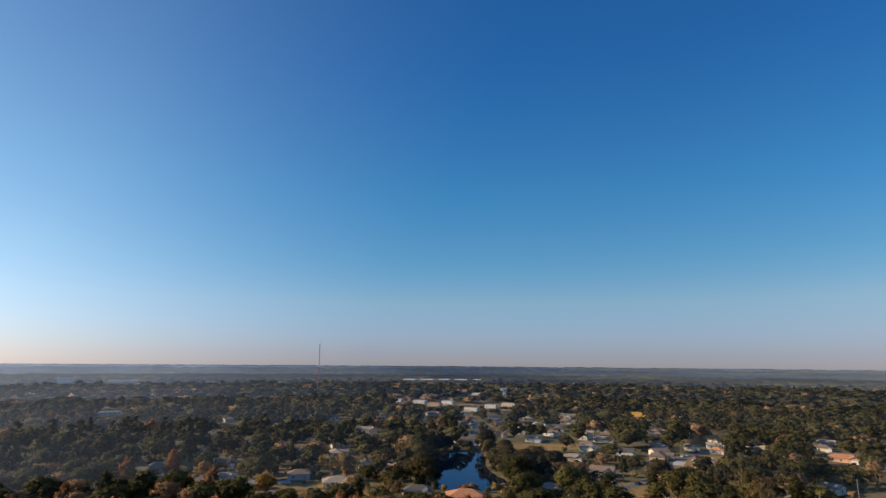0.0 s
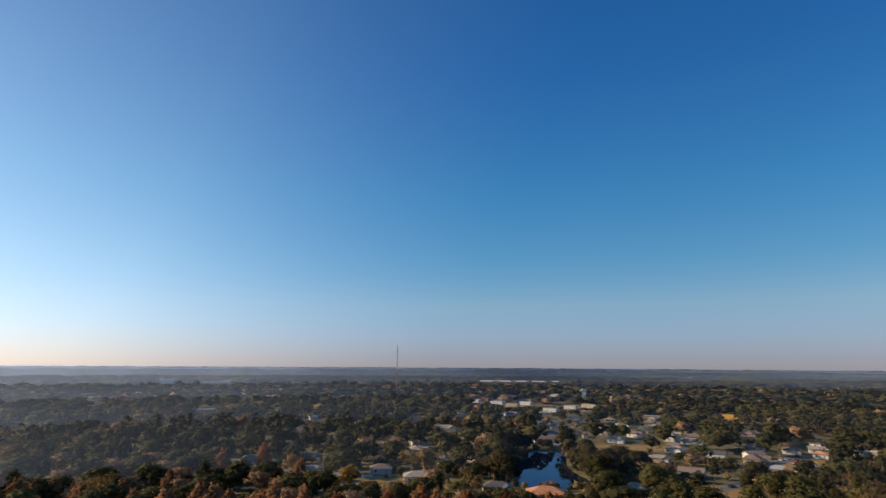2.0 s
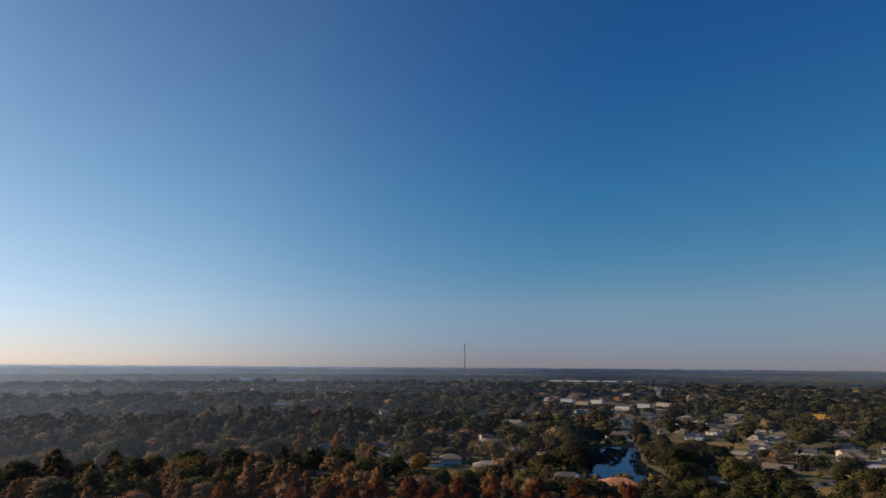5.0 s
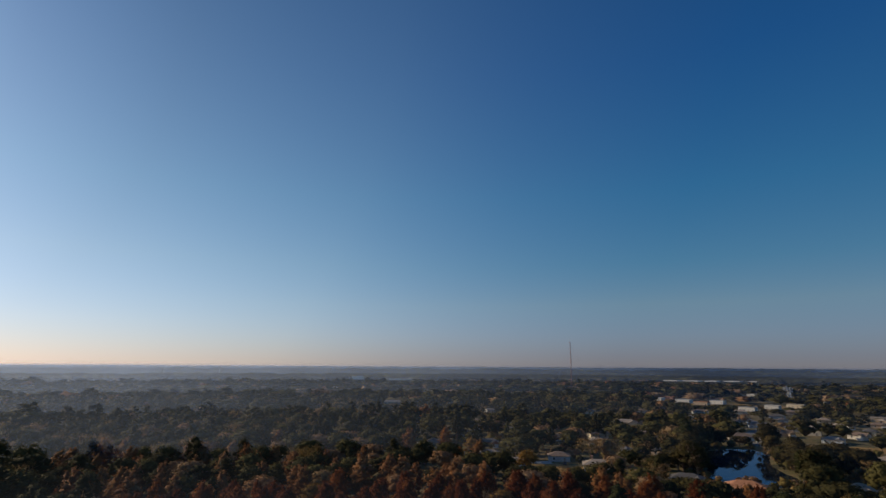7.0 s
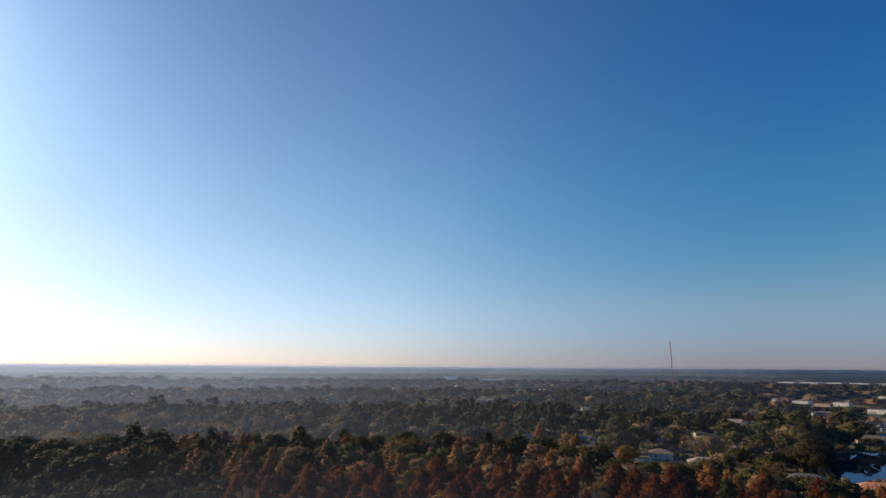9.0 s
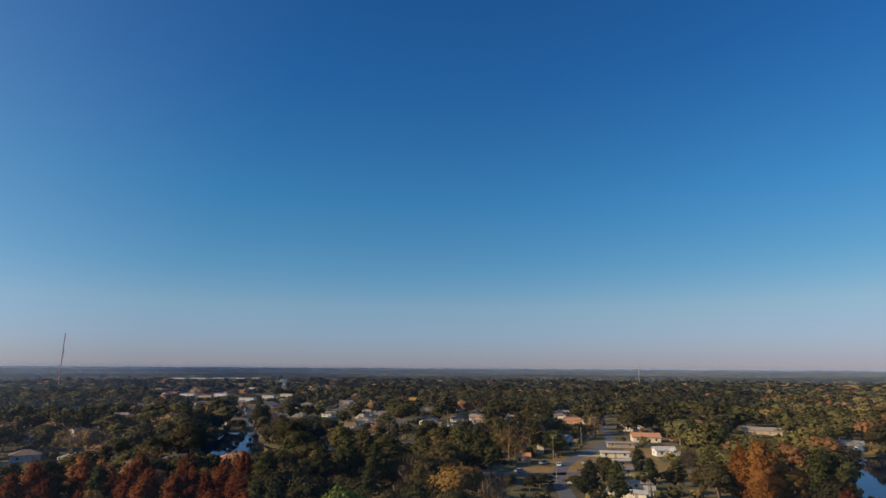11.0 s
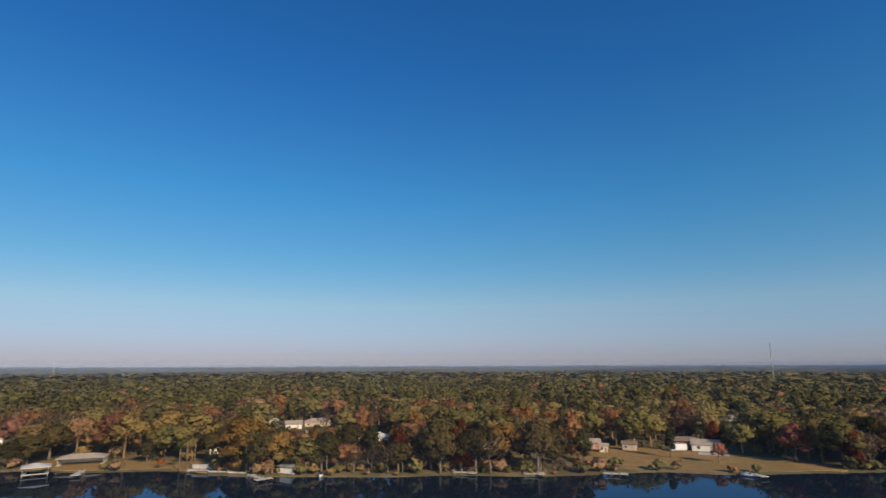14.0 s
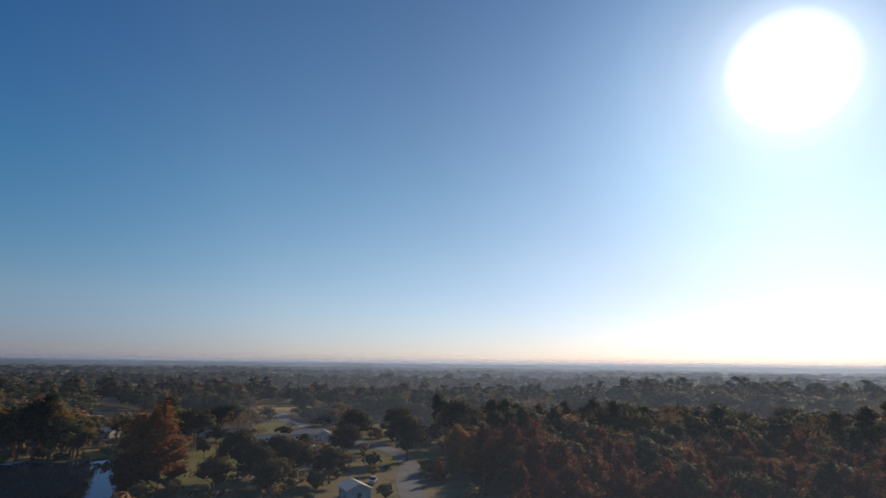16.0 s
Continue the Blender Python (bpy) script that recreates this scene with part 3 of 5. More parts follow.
GARAGE = Geo().box(-1.9, -0.05, 0, 1.9, 0.05, 2.1).box(-1.7, 0.05, 1.0, 1.7, 0.09, 1.06).box(-1.7, 0.05, 0.5, 1.7, 0.09, 0.56).box(-1.7, 0.05, 1.5, 1.7, 0.09, 1.56).mesh("garage_door", M_TRIM)
CHIMNEY = Geo().box(-0.4, -0.4, 0, 0.4, 0.4, 2.6).box(-0.5, -0.5, 2.6, 0.5, 0.5, 2.8).mesh("chimney", M_WALLS["brick"])
KEEP = []  # x, y, radius: no tree stands here
SEEN = []  # x, y, width: kept open towards the lake and the middle of the plan


def house(x, y, w, d, wall="tan", roof="brown", kind="gable", rot=None, storeys=1, wing=False, chimney=False, name="house", high=2.7, pitch=0.42, label="", open_front=True):
    """A family house, long side along its own x."""
    rnd = random.Random(int(x * 31 + y * 17))
    if math.hypot(x, y) < 700 and name == "house":
        w, d = w * 0.87, d * 0.88
    if name == "house" and kind == "gable" and not label and w > 8:
        kind = ("gable", "hip", "hip")[int(abs(x * 7 + y * 3)) % 3]
        wing = wing or int(abs(x * 3 + y * 5)) % 2 == 0
    if name == "house" and not label and y > 240 and math.hypot(x, y) < 760:
        roof = {"pale": "tan", "grey": "brown", "blue": "grey"}.get(roof, roof)
    if rot is None:
        rot = math.degrees(math.atan2(x, -y)) + 180 + rnd.choice((0, 0, 90, 20, -25, 65))
    e = new(name)
    e.location, e.rotation_euler = (x, y, 0), (0, 0, radians(rot))
    hw = high * storeys + 0.2
    a, b = w / 2, d / 2
    top = hw + b * pitch
    g = Geo()
    g.box(-a, -b, -0.3, a, b, hw)
    if kind == "gable":
        g.add([(-a, -b, hw), (-a, b, hw), (-a, 0, top), (a, -b, hw), (a, b, hw), (a, 0, top)], [(0, 2, 1), (3, 4, 5)])
    if wing:
        g.box(a * 0.25, -b - 4, -0.3, a * 0.95, -b, hw - 0.05)
        xm = a * 0.6
        g.add([(a * 0.25, -b - 4, hw - 0.05), (a * 0.95, -b - 4, hw - 0.05), (xm, -b - 4, hw + a * 0.35 * pitch * 1.1)], [(0, 1, 2)])
    part("wall", g.mesh("wall", M_WALLS[wall]), e)
    o, k, r = 0.55, 0.18, Geo()
    drop = o * pitch
    if kind == "gable":
        r.prism([(-b - o, hw - drop + 0.05), (0, top + 0.05), (b + o, hw - drop + 0.05), (b + o, hw - drop + 0.05 + k), (0, top + 0.05 + k * 1.2), (-b - o, hw - drop + 0.05 + k)], -a - o, a + o)
        r.v = [(p[1], p[0], p[2]) for p in r.v]
        r.f = [q[::-1] for q in r.f]
    elif kind == "hip":
        s = max(a - b, 0.3)
        low = hw - drop + 0.05
        base = [(-a - o, -b - o), (a + o, -b - o), (a + o, b + o), (-a - o, b + o)]
        r.add([(*p, low) for p in base] + [(*p, low + k) for p in base] + [(-s, 0, top + k), (s, 0, top + k)],
              [(3, 2, 1, 0), (0, 1, 5, 4), (1, 2, 6, 5), (2, 3, 7, 6), (3, 0, 4, 7), (4, 5, 9, 8), (5, 6, 9), (6, 7, 8, 9), (7, 4, 8)])
    else:
        r.box(-a - 0.25, -b - 0.25, hw, a + 0.25, b + 0.25, hw + 0.3).box(-a * 0.3, -b * 0.3, hw + 0.3, -a * 0.1, b * 0.1, hw + 1.0)
    if wing:
        xm, half = a * 0.6, a * 0.35 + 0.5
        hi = hw + (half - 0.5) * pitch * 1.1
        r.prism([(xm - half, hw - 0.2), (xm, hi + 0.08), (xm + half, hw - 0.2), (xm + half, hw), (xm, hi + 0.28), (xm - half, hw)], -b - 4.5, 0)
    part("roof", r.mesh("roof", M_ROOFS[roof]), e)
    for side in (-1, 1):
        for lvl in range(storeys):
            n = max(2, int(w / 4.2))
            for i in range(n):
                px = -a + (i + 0.5) * w / n
                if side < 0 and lvl == 0 and (i == n // 2 or (wing and px > a * 0.1)):
                    continue
                f = part("window", WINDOW_FRAME, e, (px, side * (b + 0.03), 0.95 + lvl * high), 0 if side > 0 else 180)
                part("pane", PANE, f)
        f = part("window", WINDOW_FRAME, e, (side * (a + 0.03), 0, 1.0), -90 * side)
        part("pane", PANE, f)
    n = max(2, int(w / 4.2))
    part("door", DOOR, e, (-a + (n // 2 + 0.5) * w / n, -b - 0.04, 0), 180)
    if wing:
        part("garage_door", GARAGE, e, (a * 0.6, -b - 4.04, 0), 180)
    if chimney:
        part("chimney", CHIMNEY, e, (-a * 0.4, b * 0.35, hw + b * pitch * 0.3))
    words = {"tan": "tan", "brown": "brown shingle", "grey": "grey shingle", "dark": "dark shingle", "pale": "pale metal", "rust": "terracotta", "blue": "blue-grey metal", "yellow": "yellow metal"}[roof]
    shape = {"gable": "gabled", "hip": "hipped", "flat": "flat"}[kind]
    size = "two-storey" if storeys > 1 else "single-storey"
    tagged(e, label or f"{size} {wall} house under a {shape} {words} roof among trees", "house", "houses of the suburb" if not label else "")
    KEEP.append((x, y, math.hypot(w, d) / 2 + (5 if wing else 2.5)))
    if open_front:
        SEEN.append((x, y, w + (4 if x > 200 and y < 300 else 0), 0.0 if math.hypot(x, y) > 620 or (x > 200 and y < 300) else 0.4 if x > 60 and 375 < y < 480 else 1.0))
    return e


H = house
# round the pond and west of it
H(-239, 379, 16, 9, "grey", "pale", rot=20)
H(-206, 385, 11, 8, "white", "rust")
H(-187, 330, 15, 10, "grey", "grey", "hip")
H(-160, 334, 14, 10, "tan", "brown", "hip", wing=True)
H(-159, 388, 13, 10, "grey", "dark", "hip")
H(-117, 468, 12, 9, "peach", "rust", "hip")
H(-64, 500, 20, 11, "cream", "tan", "hip", rot=8, wing=True, storeys=2)
H(-39, 448, 17, 8, "tan", "brown", rot=4)
H(-112, 306, 14, 9, "grey", "tan", rot=20)
H(-91, 290, 9, 6, "white", "pale", rot=25)
H(-76, 316, 13, 10, "grey", "grey", "hip", rot=15)
H(-52, 297, 16, 11, "cream", "tan", "hip", rot=12, wing=True, chimney=True, label="cream house with a tan hipped roof and garage wing")
H(-45, 349, 13, 9, "white", "dark", rot=100)
H(-29, 360, 7, 6, "tan", "tan")
H(-11, 278, 16, 10, "cream", "dark", rot=6, wing=True)
H(-290, 515, 13, 8, "white", "grey", rot=30)
H(-386, 675, 24, 8, "white", "grey", rot=32)
H(-270, 525, 8, 7, "white", "pale")
H(-153, 546, 9, 7, "white", "pale", rot=-30)
H(-222, 603, 10, 7, "white", "pale", rot=50)
H(-322, 719, 10, 8, "cream", "tan")
H(-520, 1040, 14, 9, "white", "pale")
H(-743, 1046, 14, 9, "white", "pale")
H(18, 462, 18, 10, "white", "grey", "hip", rot=8)
H(30, 446, 7, 6, "white", "pale", rot=-20)
H(69, 521, 13, 10, "cream", "tan", "hip", storeys=2, rot=-10)
H(74, 470, 15, 9, "white", "blue", rot=-14)
H(118, 486, 14, 9, "cream", "tan", rot=70, storeys=2)
H(130, 470, 18, 9, "cream", "tan", "hip", rot=-20)
H(85, 379, 15, 8, "tan", "tan", rot=-20)
H(91, 333, 15, 9, "white", "brown", rot=-30, wing=True, label="white house with a brown gabled roof and garage wing")
H(52, 285, 12, 11, "cream", "tan", "hip", rot=-15)
H(11, 268, 19, 13, "tan", "rust", "hip", rot=3, label="house with a wide orange-brown hipped roof near the pond")
H(126, 403, 14, 9, "grey", "dark", rot=-30)
H(143, 387, 17, 11, "tan", "grey", rot=60, wing=True)
H(165, 444, 15, 9, "grey", "dark", "hip", rot=-25)
H(184, 431, 12, 9, "white", "grey", rot=-20)
H(194, 413, 10, 8, "white", "rust", rot=-30)
H(161, 358, 15, 10, "tan", "tan", "hip", rot=-28)
H(118, 311, 14, 8, "white", "rust", rot=-20)
H(262, 382, 20, 9, "peach", "rust", rot=-35)
H(191, 290, 10, 8, "white", "grey", rot=-60, label="white house with a pale blue metal roof")
H(151, 684, 22, 12, "tan", "tan", "flat", rot=-14, high=3.4)
H(156, 1008, 10, 8, "white", "pale")
H(204, 437, 13, 8, "white", "pale", rot=-20)
H(37, 560, 20, 9, "grey", "dark", rot=5)
H(22, 583, 12, 8, "white", "grey")
H(79, 560, 12, 9, "cream", "brown")
H(142, 497, 19, 9, "brick", "brown", "hip", rot=-18)
H(150, 405, 13, 9, "cream", "grey", rot=10)
H(145, 660, 13, 9, "tan", "tan")
H(-8, 540, 15, 9, "tan", "brown", "hip", rot=10)
H(-20, 610, 14, 9, "cream", "tan", "hip")
H(-95, 400, 14, 9, "grey", "grey", "hip", rot=30)
H(-130, 352, 14, 9, "brick", "dark", rot=25)
H(110, 545, 14, 9, "cream", "dark", "hip")
H(60, 620, 14, 9, "white", "brown", "hip")
for i, (x, y) in enumerate(((4, 500), (48, 500), (96, 508), (60, 545), (100, 588), (-30, 570), (-60, 550), (-90, 520), (-100, 580), (60, 668), (95, 640), (130, 610), (170, 560), (180, 500), (196, 530), (220, 470), (228, 430), (150, 540),
                            (-140, 430), (-170, 440), (-190, 480), (-230, 450), (-70, 390), (-75, 430), (-200, 290), (-140, 300), (110, 440), (60, 400), (106, 420), (-10, 700), (30, 720), (80, 740), (-70, 680), (-120, 640), (230, 540), (280, 430), (300, 460))):
    H(x, y, 12 + i % 5, 9, ("cream", "tan", "white", "cream", "grey")[i % 5], ("tan", "brown", "grey", "dark", "tan", "brown")[i % 6], ("hip", "gable", "gable")[i % 3], wing=i % 4 == 0)
# the street east of the pond, and the homes on wheels by the lake
H(156, 262, 11, 9, "cream", "brown", rot=60, label="cream house with a low brown gabled roof beside the street")
H(83, 182, 14, 10, "grey", "grey", "hip", rot=-20, label="dark house with a mottled grey hipped roof under trees")
H(240, 278, 18, 10, "cream", "rust", rot=-30, label="cream house under a bright orange tiled roof")
H(210, 230, 12, 7, "white", "pale", rot=-20)
H(339, 281, 26, 9, "tan", "tan", rot=-48, label="long low brick house with a pale tan roof")
H(388, 216, 20, 10, "white", "pale", rot=-55, wing=True)
H(324, 214, 12, 8, "white", "grey", rot=-60)
H(451, 181, 13, 9, "white", "pale", rot=-65)
H(485, 165, 11, 8, "cream", "grey", rot=10)
H(508, 136, 15, 8, "white", "pale", rot=-75)
H(290, 349, 20, 9, "tan", "brown", rot=-40)
H(264, 388, 14, 9, "peach", "brown", rot=-35)
H(270, 330, 12, 9, "white", "grey", rot=50)
H(134, 236, 7, 6, "peach", "rust", rot=-30)
for x, y, w, rt, wl_, rf in ((183, 234, 13, -28, "cream", "pale"), (209, 262, 14, -25, "tan", "tan"), (160, 194, 11, -14, "cream", "grey"), (130, 160, 12, -50, "cream", "pale"), (172, 212, 11, -12, "tan", "pale"), (144, 170, 9, -30, "grey", "tan")):
    H(x, y, w, 4.3, wl_, rf, rot=rt, high=2.2, pitch=0.2, name="mobile_home", label="low pale mobile home with a shallow metal roof")
# across the lake
H(269, -66, 5, 4, "cream", "pale", rot=-100, name="shed", label="cream garden shed with a pale roof near the lake")
H(346, -130, 11, 9, "white", "tan", rot=-110, label="white garage house with a tan roof above the lake")
H(352, -148, 18, 10, "tan", "tan", "hip", rot=-115, label="long tan house with a hipped roof above the lake")
H(377, -128, 5, 4, "white", "pale", name="shed", label="small white outbuilding among trees")
H(262, -140, 17, 10, "grey", "pale", "hip", rot=-118, label="house with a pale grey roof under oaks")
H(473, 190, 12, 8, "white", "pale")
H(400, 60, 12, 9, "white", "grey")
H(370, 20, 12, 9, "tan", "grey")
H(184, -209, 13, 7, "brick", "tan", rot=-135, label="low red-brick house with a tan roof on the lake bank")
H(172, -206, 3.4, 3, "cream", "tan", rot=-140, name="shed", label="small cream shed on the lawn")
H(169, -220, 6, 4, "tan", "brown", rot=-145, name="shed", label="low brown garden shed on the lawn")
H(148, -246, 13, 9, "white", "tan", rot=-150, label="white garage with a wide roof beside the lawn")
H(160, -250, 16, 8, "brick", "brown", rot=-150)
H(73, -350, 11, 8, "cream", "brown", rot=-165, storeys=2, label="two-storey cream lodge by the lake")
H(198, -392, 12, 9, "cream", "grey", rot=-150, storeys=2)
H(208, -380, 8, 7, "white", "tan", rot=-150)
H(-15, -346, 9, 7, "cream", "brown", rot=175)
H(-47, -344, 8, 6, "cream", "dark", rot=172)
H(17, -372, 10, 7, "grey", "dark", rot=180)
H(-138, -272, 9, 7, "white", "pale", rot=110, label="dark-sided cottage with a bright white metal roof")
H(-174, -240, 26, 9, "white", "dark", rot=146, high=3.2, pitch=0.3, name="workshop", label="long low workshop with white ends and a dark slate roof")
H(-168, -196, 14, 8, "white", "grey", rot=130, label="white house with a grey roof beside parked cars")
H(-190, -196, 20, 9, "white", "grey", rot=140, wing=True)
H(-117, -104, 9, 7, "grey", "pale", rot=60, label="small building with a bright white roof under trees")
H(-300, -180, 12, 8, "white", "grey")
H(-380, -100, 12, 8, "grey", "grey")
H(-340, -300, 12, 9, "tan", "brown")
# shops and warehouses far to the north
for x, y, w, d, wl_, rf in ((10, 896, 18, 12, "white", "pale"), (-34, 903, 20, 12, "white", "pale"), (40, 770, 18, 10, "white", "grey"), (66, 1160, 24, 14, "white", "pale"),
                            (-70, 938, 12, 10, "white", "pale"), (100, 860, 20, 12, "cream", "tan"), (-10, 850, 18, 10, "tan", "rust"), (70, 820, 16, 10, "white", "pale"), (10, 960, 22, 12, "tan", "rust"), (-60, 980, 20, 12, "brick", "rust")):
    H(x, y, w, d, wl_, rf, "flat", rot=-22, high=4.5, name="shop", label="low white commercial building with a flat roof")
for i in range(5):
    H(-110 + i * 62, 2085 + 6 * i, 50 if i != 2 else 40, 40, "white", "pale", "flat", rot=-24, high=8.0, name="warehouse", label="long white warehouse far off above the woods")
H(-1078, 1640, 42, 25, "white", "pale", "flat", rot=33, high=14, name="warehouse", label="tall white industrial building in the haze")
H(-940, 1690, 80, 25, "white", "pale", "flat", rot=30, high=7, name="warehouse", label="long low pale industrial hall in the haze")
H(760, 2600, 90, 30, "white", "pale", "flat", rot=-16, high=9, name="warehouse", label="far white industrial hall on the horizon")
H(-115, -900, 40, 20, "white", "pale", "flat", high=8, name="warehouse", label="far white hall on the horizon")
H(239, 705, 16, 5, "yellow", "yellow", "flat", rot=-19, high=4.4, name="shipping_container", label="bright yellow-orange container beside the woods")

# ---- trees ----
rng = np.random.default_rng(7)
_t = (1 + 5 ** 0.5) / 2
ICO_V = np.array([(-1, _t, 0), (1, _t, 0), (-1, -_t, 0), (1, -_t, 0), (0, -1, _t), (0, 1, _t), (0, -1, -_t), (0, 1, -_t), (_t, 0, -1), (_t, 0, 1), (-_t, 0, -1), (-_t, 0, 1)]) / math.hypot(1, _t)
ICO_F = np.array([(0, 11, 5), (0, 5, 1), (0, 1, 7), (0, 7, 10), (0, 10, 11), (1, 5, 9), (5, 11, 4), (11, 10, 2), (10, 7, 6), (7, 1, 8),
                  (3, 9, 4), (3, 4, 2), (3, 2, 6), (3, 6, 8), (3, 8, 9), (4, 9, 5), (2, 4, 11), (6, 2, 10), (8, 6, 7), (9, 8, 1)])

OCT_V = np.array([(1.1, 0, 0), (0, 1.1, 0), (-1.1, 0, 0), (0, -1.1, 0), (0, 0, 1.1), (0, 0, -1.1)])
OCT_F = np.array([(0, 1, 4), (1, 2, 4), (2, 3, 4), (3, 0, 4), (1, 0, 5), (2, 1, 5), (3, 2, 5), (0, 3, 5)])


def lobes_of(kind, r):
    """Centres and radii (x, y, z, horizontal radius, vertical radius) of a crown's masses."""
    L = []
    if kind == "oak":  # a broad uneven dome, 12 m high
        L.append((0, 0, 6.6, 3.9, 3.2))
        lean = r.normal(size=2) * 0.5
        for i in range(17):
            h = ((i + 0.5) / 17) ** 0.8
            a, q = i * 2.4 + r.random() * 0.5, 4.9 * math.cos(h * 1.35) * r.uniform(0.82, 1.1)
            L.append((q * math.cos(a) + lean[0], q * math.sin(a) + lean[1], 4.2 + 6.2 * math.sin(h * 1.5) + r.uniform(-0.5, 0.5), r.uniform(1.5, 2.3), r.uniform(1.2, 1.75)))
    elif kind == "pine":  # tall, open, rounded at the top, 18 m high
        for i in range(17):
            h = 0.40 + 0.58 * i / 16
            q, a = math.sin(min(1, (1 - h) * 2.6) * 1.57) * 2.5 * r.uniform(0.55, 1.15), i * 2.4 + r.random()
            L.append((q * math.cos(a), q * math.sin(a), 17.0 * h, r.uniform(1.2, 1.9), r.uniform(1.1, 1.7)))
    elif kind == "cypress":  # a tall feathery oval, 16 m high
        for i in range(20):
            h = 0.14 + 0.80 * i / 19
            wide = 4.4 * math.sin(min(1, (1 - h) * 1.7 + 0.10) * math.pi / 2)
            a, q = i * 2.4 + r.random(), wide * r.uniform(0.35, 0.68)
            L.append((q * math.cos(a), q * math.sin(a), 16 * h, wide * 0.42 + 0.45, r.uniform(1.5, 2.4)))
    elif kind == "round":  # small yard tree, 7 m high
        L.append((0, 0, 4.2, 2.0, 2.0))
        for i in range(9):
            a = i * 2.4 + r.random()
            q = r.uniform(0.9, 1.9)
            L.append((q * math.cos(a), q * math.sin(a), 3.2 + 2.6 * (1 - (q / 2.2) ** 2) + r.uniform(-0.4, 0.4), r.uniform(0.9, 1.3), r.uniform(0.8, 1.2)))
    else:  # bare
        for i in range(11):
            a, q = i * 2.4 + r.random() * 0.5, 1.0 + r.random() * 2.6
            L.append((q * math.cos(a), q * math.sin(a), 5.6 + r.random() * 5.4 - 0.3 * q, 1.7, 2.0))
    return np.array(L)


def crown_arrays(kind, seed, n, size, core=0.68):
    """Leaf clumps on the masses of a crown: vertices, triangles and a 0..1 tone for each triangle."""
    r = np.random.default_rng(seed)
    L = lobes_of(kind, r)
    wgt = L[:, 3] ** 2
    pick = r.choice(len(L), n * 3, p=wgt / wgt.sum())
    d = r.normal(size=(n * 3, 3))
    d /= np.linalg.norm(d, axis=1)[:, None]
    d[:, 2] = np.where(d[:, 2] < -0.45, -d[:, 2], d[:, 2])
    c = L[pick]
    q = 0.70 + 0.55 * r.random(n * 3) ** 1.5
    p = c[:, :3] + d * np.stack([c[:, 3] * q, c[:, 3] * q, c[:, 4] * q], 1)
    deep = np.zeros(len(p), bool)
    for l in L:
        e = (p - l[:3]) / np.array([l[3], l[3], l[4]])
        deep |= (e ** 2).sum(1) < 0.46
    keep = np.where(~deep)[0][:n]
    if len(keep) < n:
        keep = np.concatenate([keep, np.where(deep)[0][: n - len(keep)]])
    p, d = p[keep], d[keep]
    m = len(p)
    mid = np.array([0, 0, L[:, 2].mean()])
    if kind == "bare":
        up = d * 0.8 + np.array([0, 0, 0.8]) + 0.35 * r.normal(size=(m, 3))
        up /= np.linalg.norm(up, axis=1)[:, None]
        side = np.cross(up, r.normal(size=(m, 3)))
        side /= np.linalg.norm(side, axis=1)[:, None]
        s = size * (0.7 + 0.8 * r.random((m, 1)))
        tri = np.stack([p - up * s - side * 0.07, p - up * s + side * 0.07, p + up * s], 1)
    else:
        whole = p - mid
        whole /= np.linalg.norm(whole, axis=1)[:, None]
        nrm = 0.6 * d + 0.5 * whole + 0.36 * r.normal(size=(m, 3))
        nrm /= np.linalg.norm(nrm, axis=1)[:, None]
        u = np.cross(nrm, r.normal(size=(m, 3)))
        u /= np.linalg.norm(u, axis=1)[:, None]
        w = np.cross(nrm, u)
        s = size * (0.5 + 0.9 * r.random((m, 1)))
        tri = np.stack([p + u * s, p - u * s * 0.6 + w * s * 0.8, p - u * s * 0.5 - w * s * 0.9], 1)
    verts = tri.reshape(-1, 3)
    whole = verts - mid
    whole /= np.linalg.norm(whole, axis=1)[:, None]
    soft = whole * 0.62 + np.repeat(d, 3, 0) * 0.42 + np.repeat(0.22 * r.normal(size=(m, 3)), 3, 0)
    tris = np.arange(m * 3).reshape(-1, 3)
    # half random, half rising from the crown's foot to its top
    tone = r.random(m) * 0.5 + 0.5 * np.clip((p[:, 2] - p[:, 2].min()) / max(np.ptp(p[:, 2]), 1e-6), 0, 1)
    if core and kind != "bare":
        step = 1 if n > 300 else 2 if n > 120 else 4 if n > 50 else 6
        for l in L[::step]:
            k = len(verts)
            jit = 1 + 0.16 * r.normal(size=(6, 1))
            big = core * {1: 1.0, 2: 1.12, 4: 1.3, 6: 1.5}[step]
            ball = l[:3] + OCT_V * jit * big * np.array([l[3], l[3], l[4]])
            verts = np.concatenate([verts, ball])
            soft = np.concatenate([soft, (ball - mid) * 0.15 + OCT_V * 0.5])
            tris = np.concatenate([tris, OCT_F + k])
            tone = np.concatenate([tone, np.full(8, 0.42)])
    return verts, tris, tone, soft / np.linalg.norm(soft, axis=1)[:, None]


HEIGHT = {"oak": 12.2, "pine": 18.6, "cypress": 16.6, "round": 7.2, "bare": 12.0}


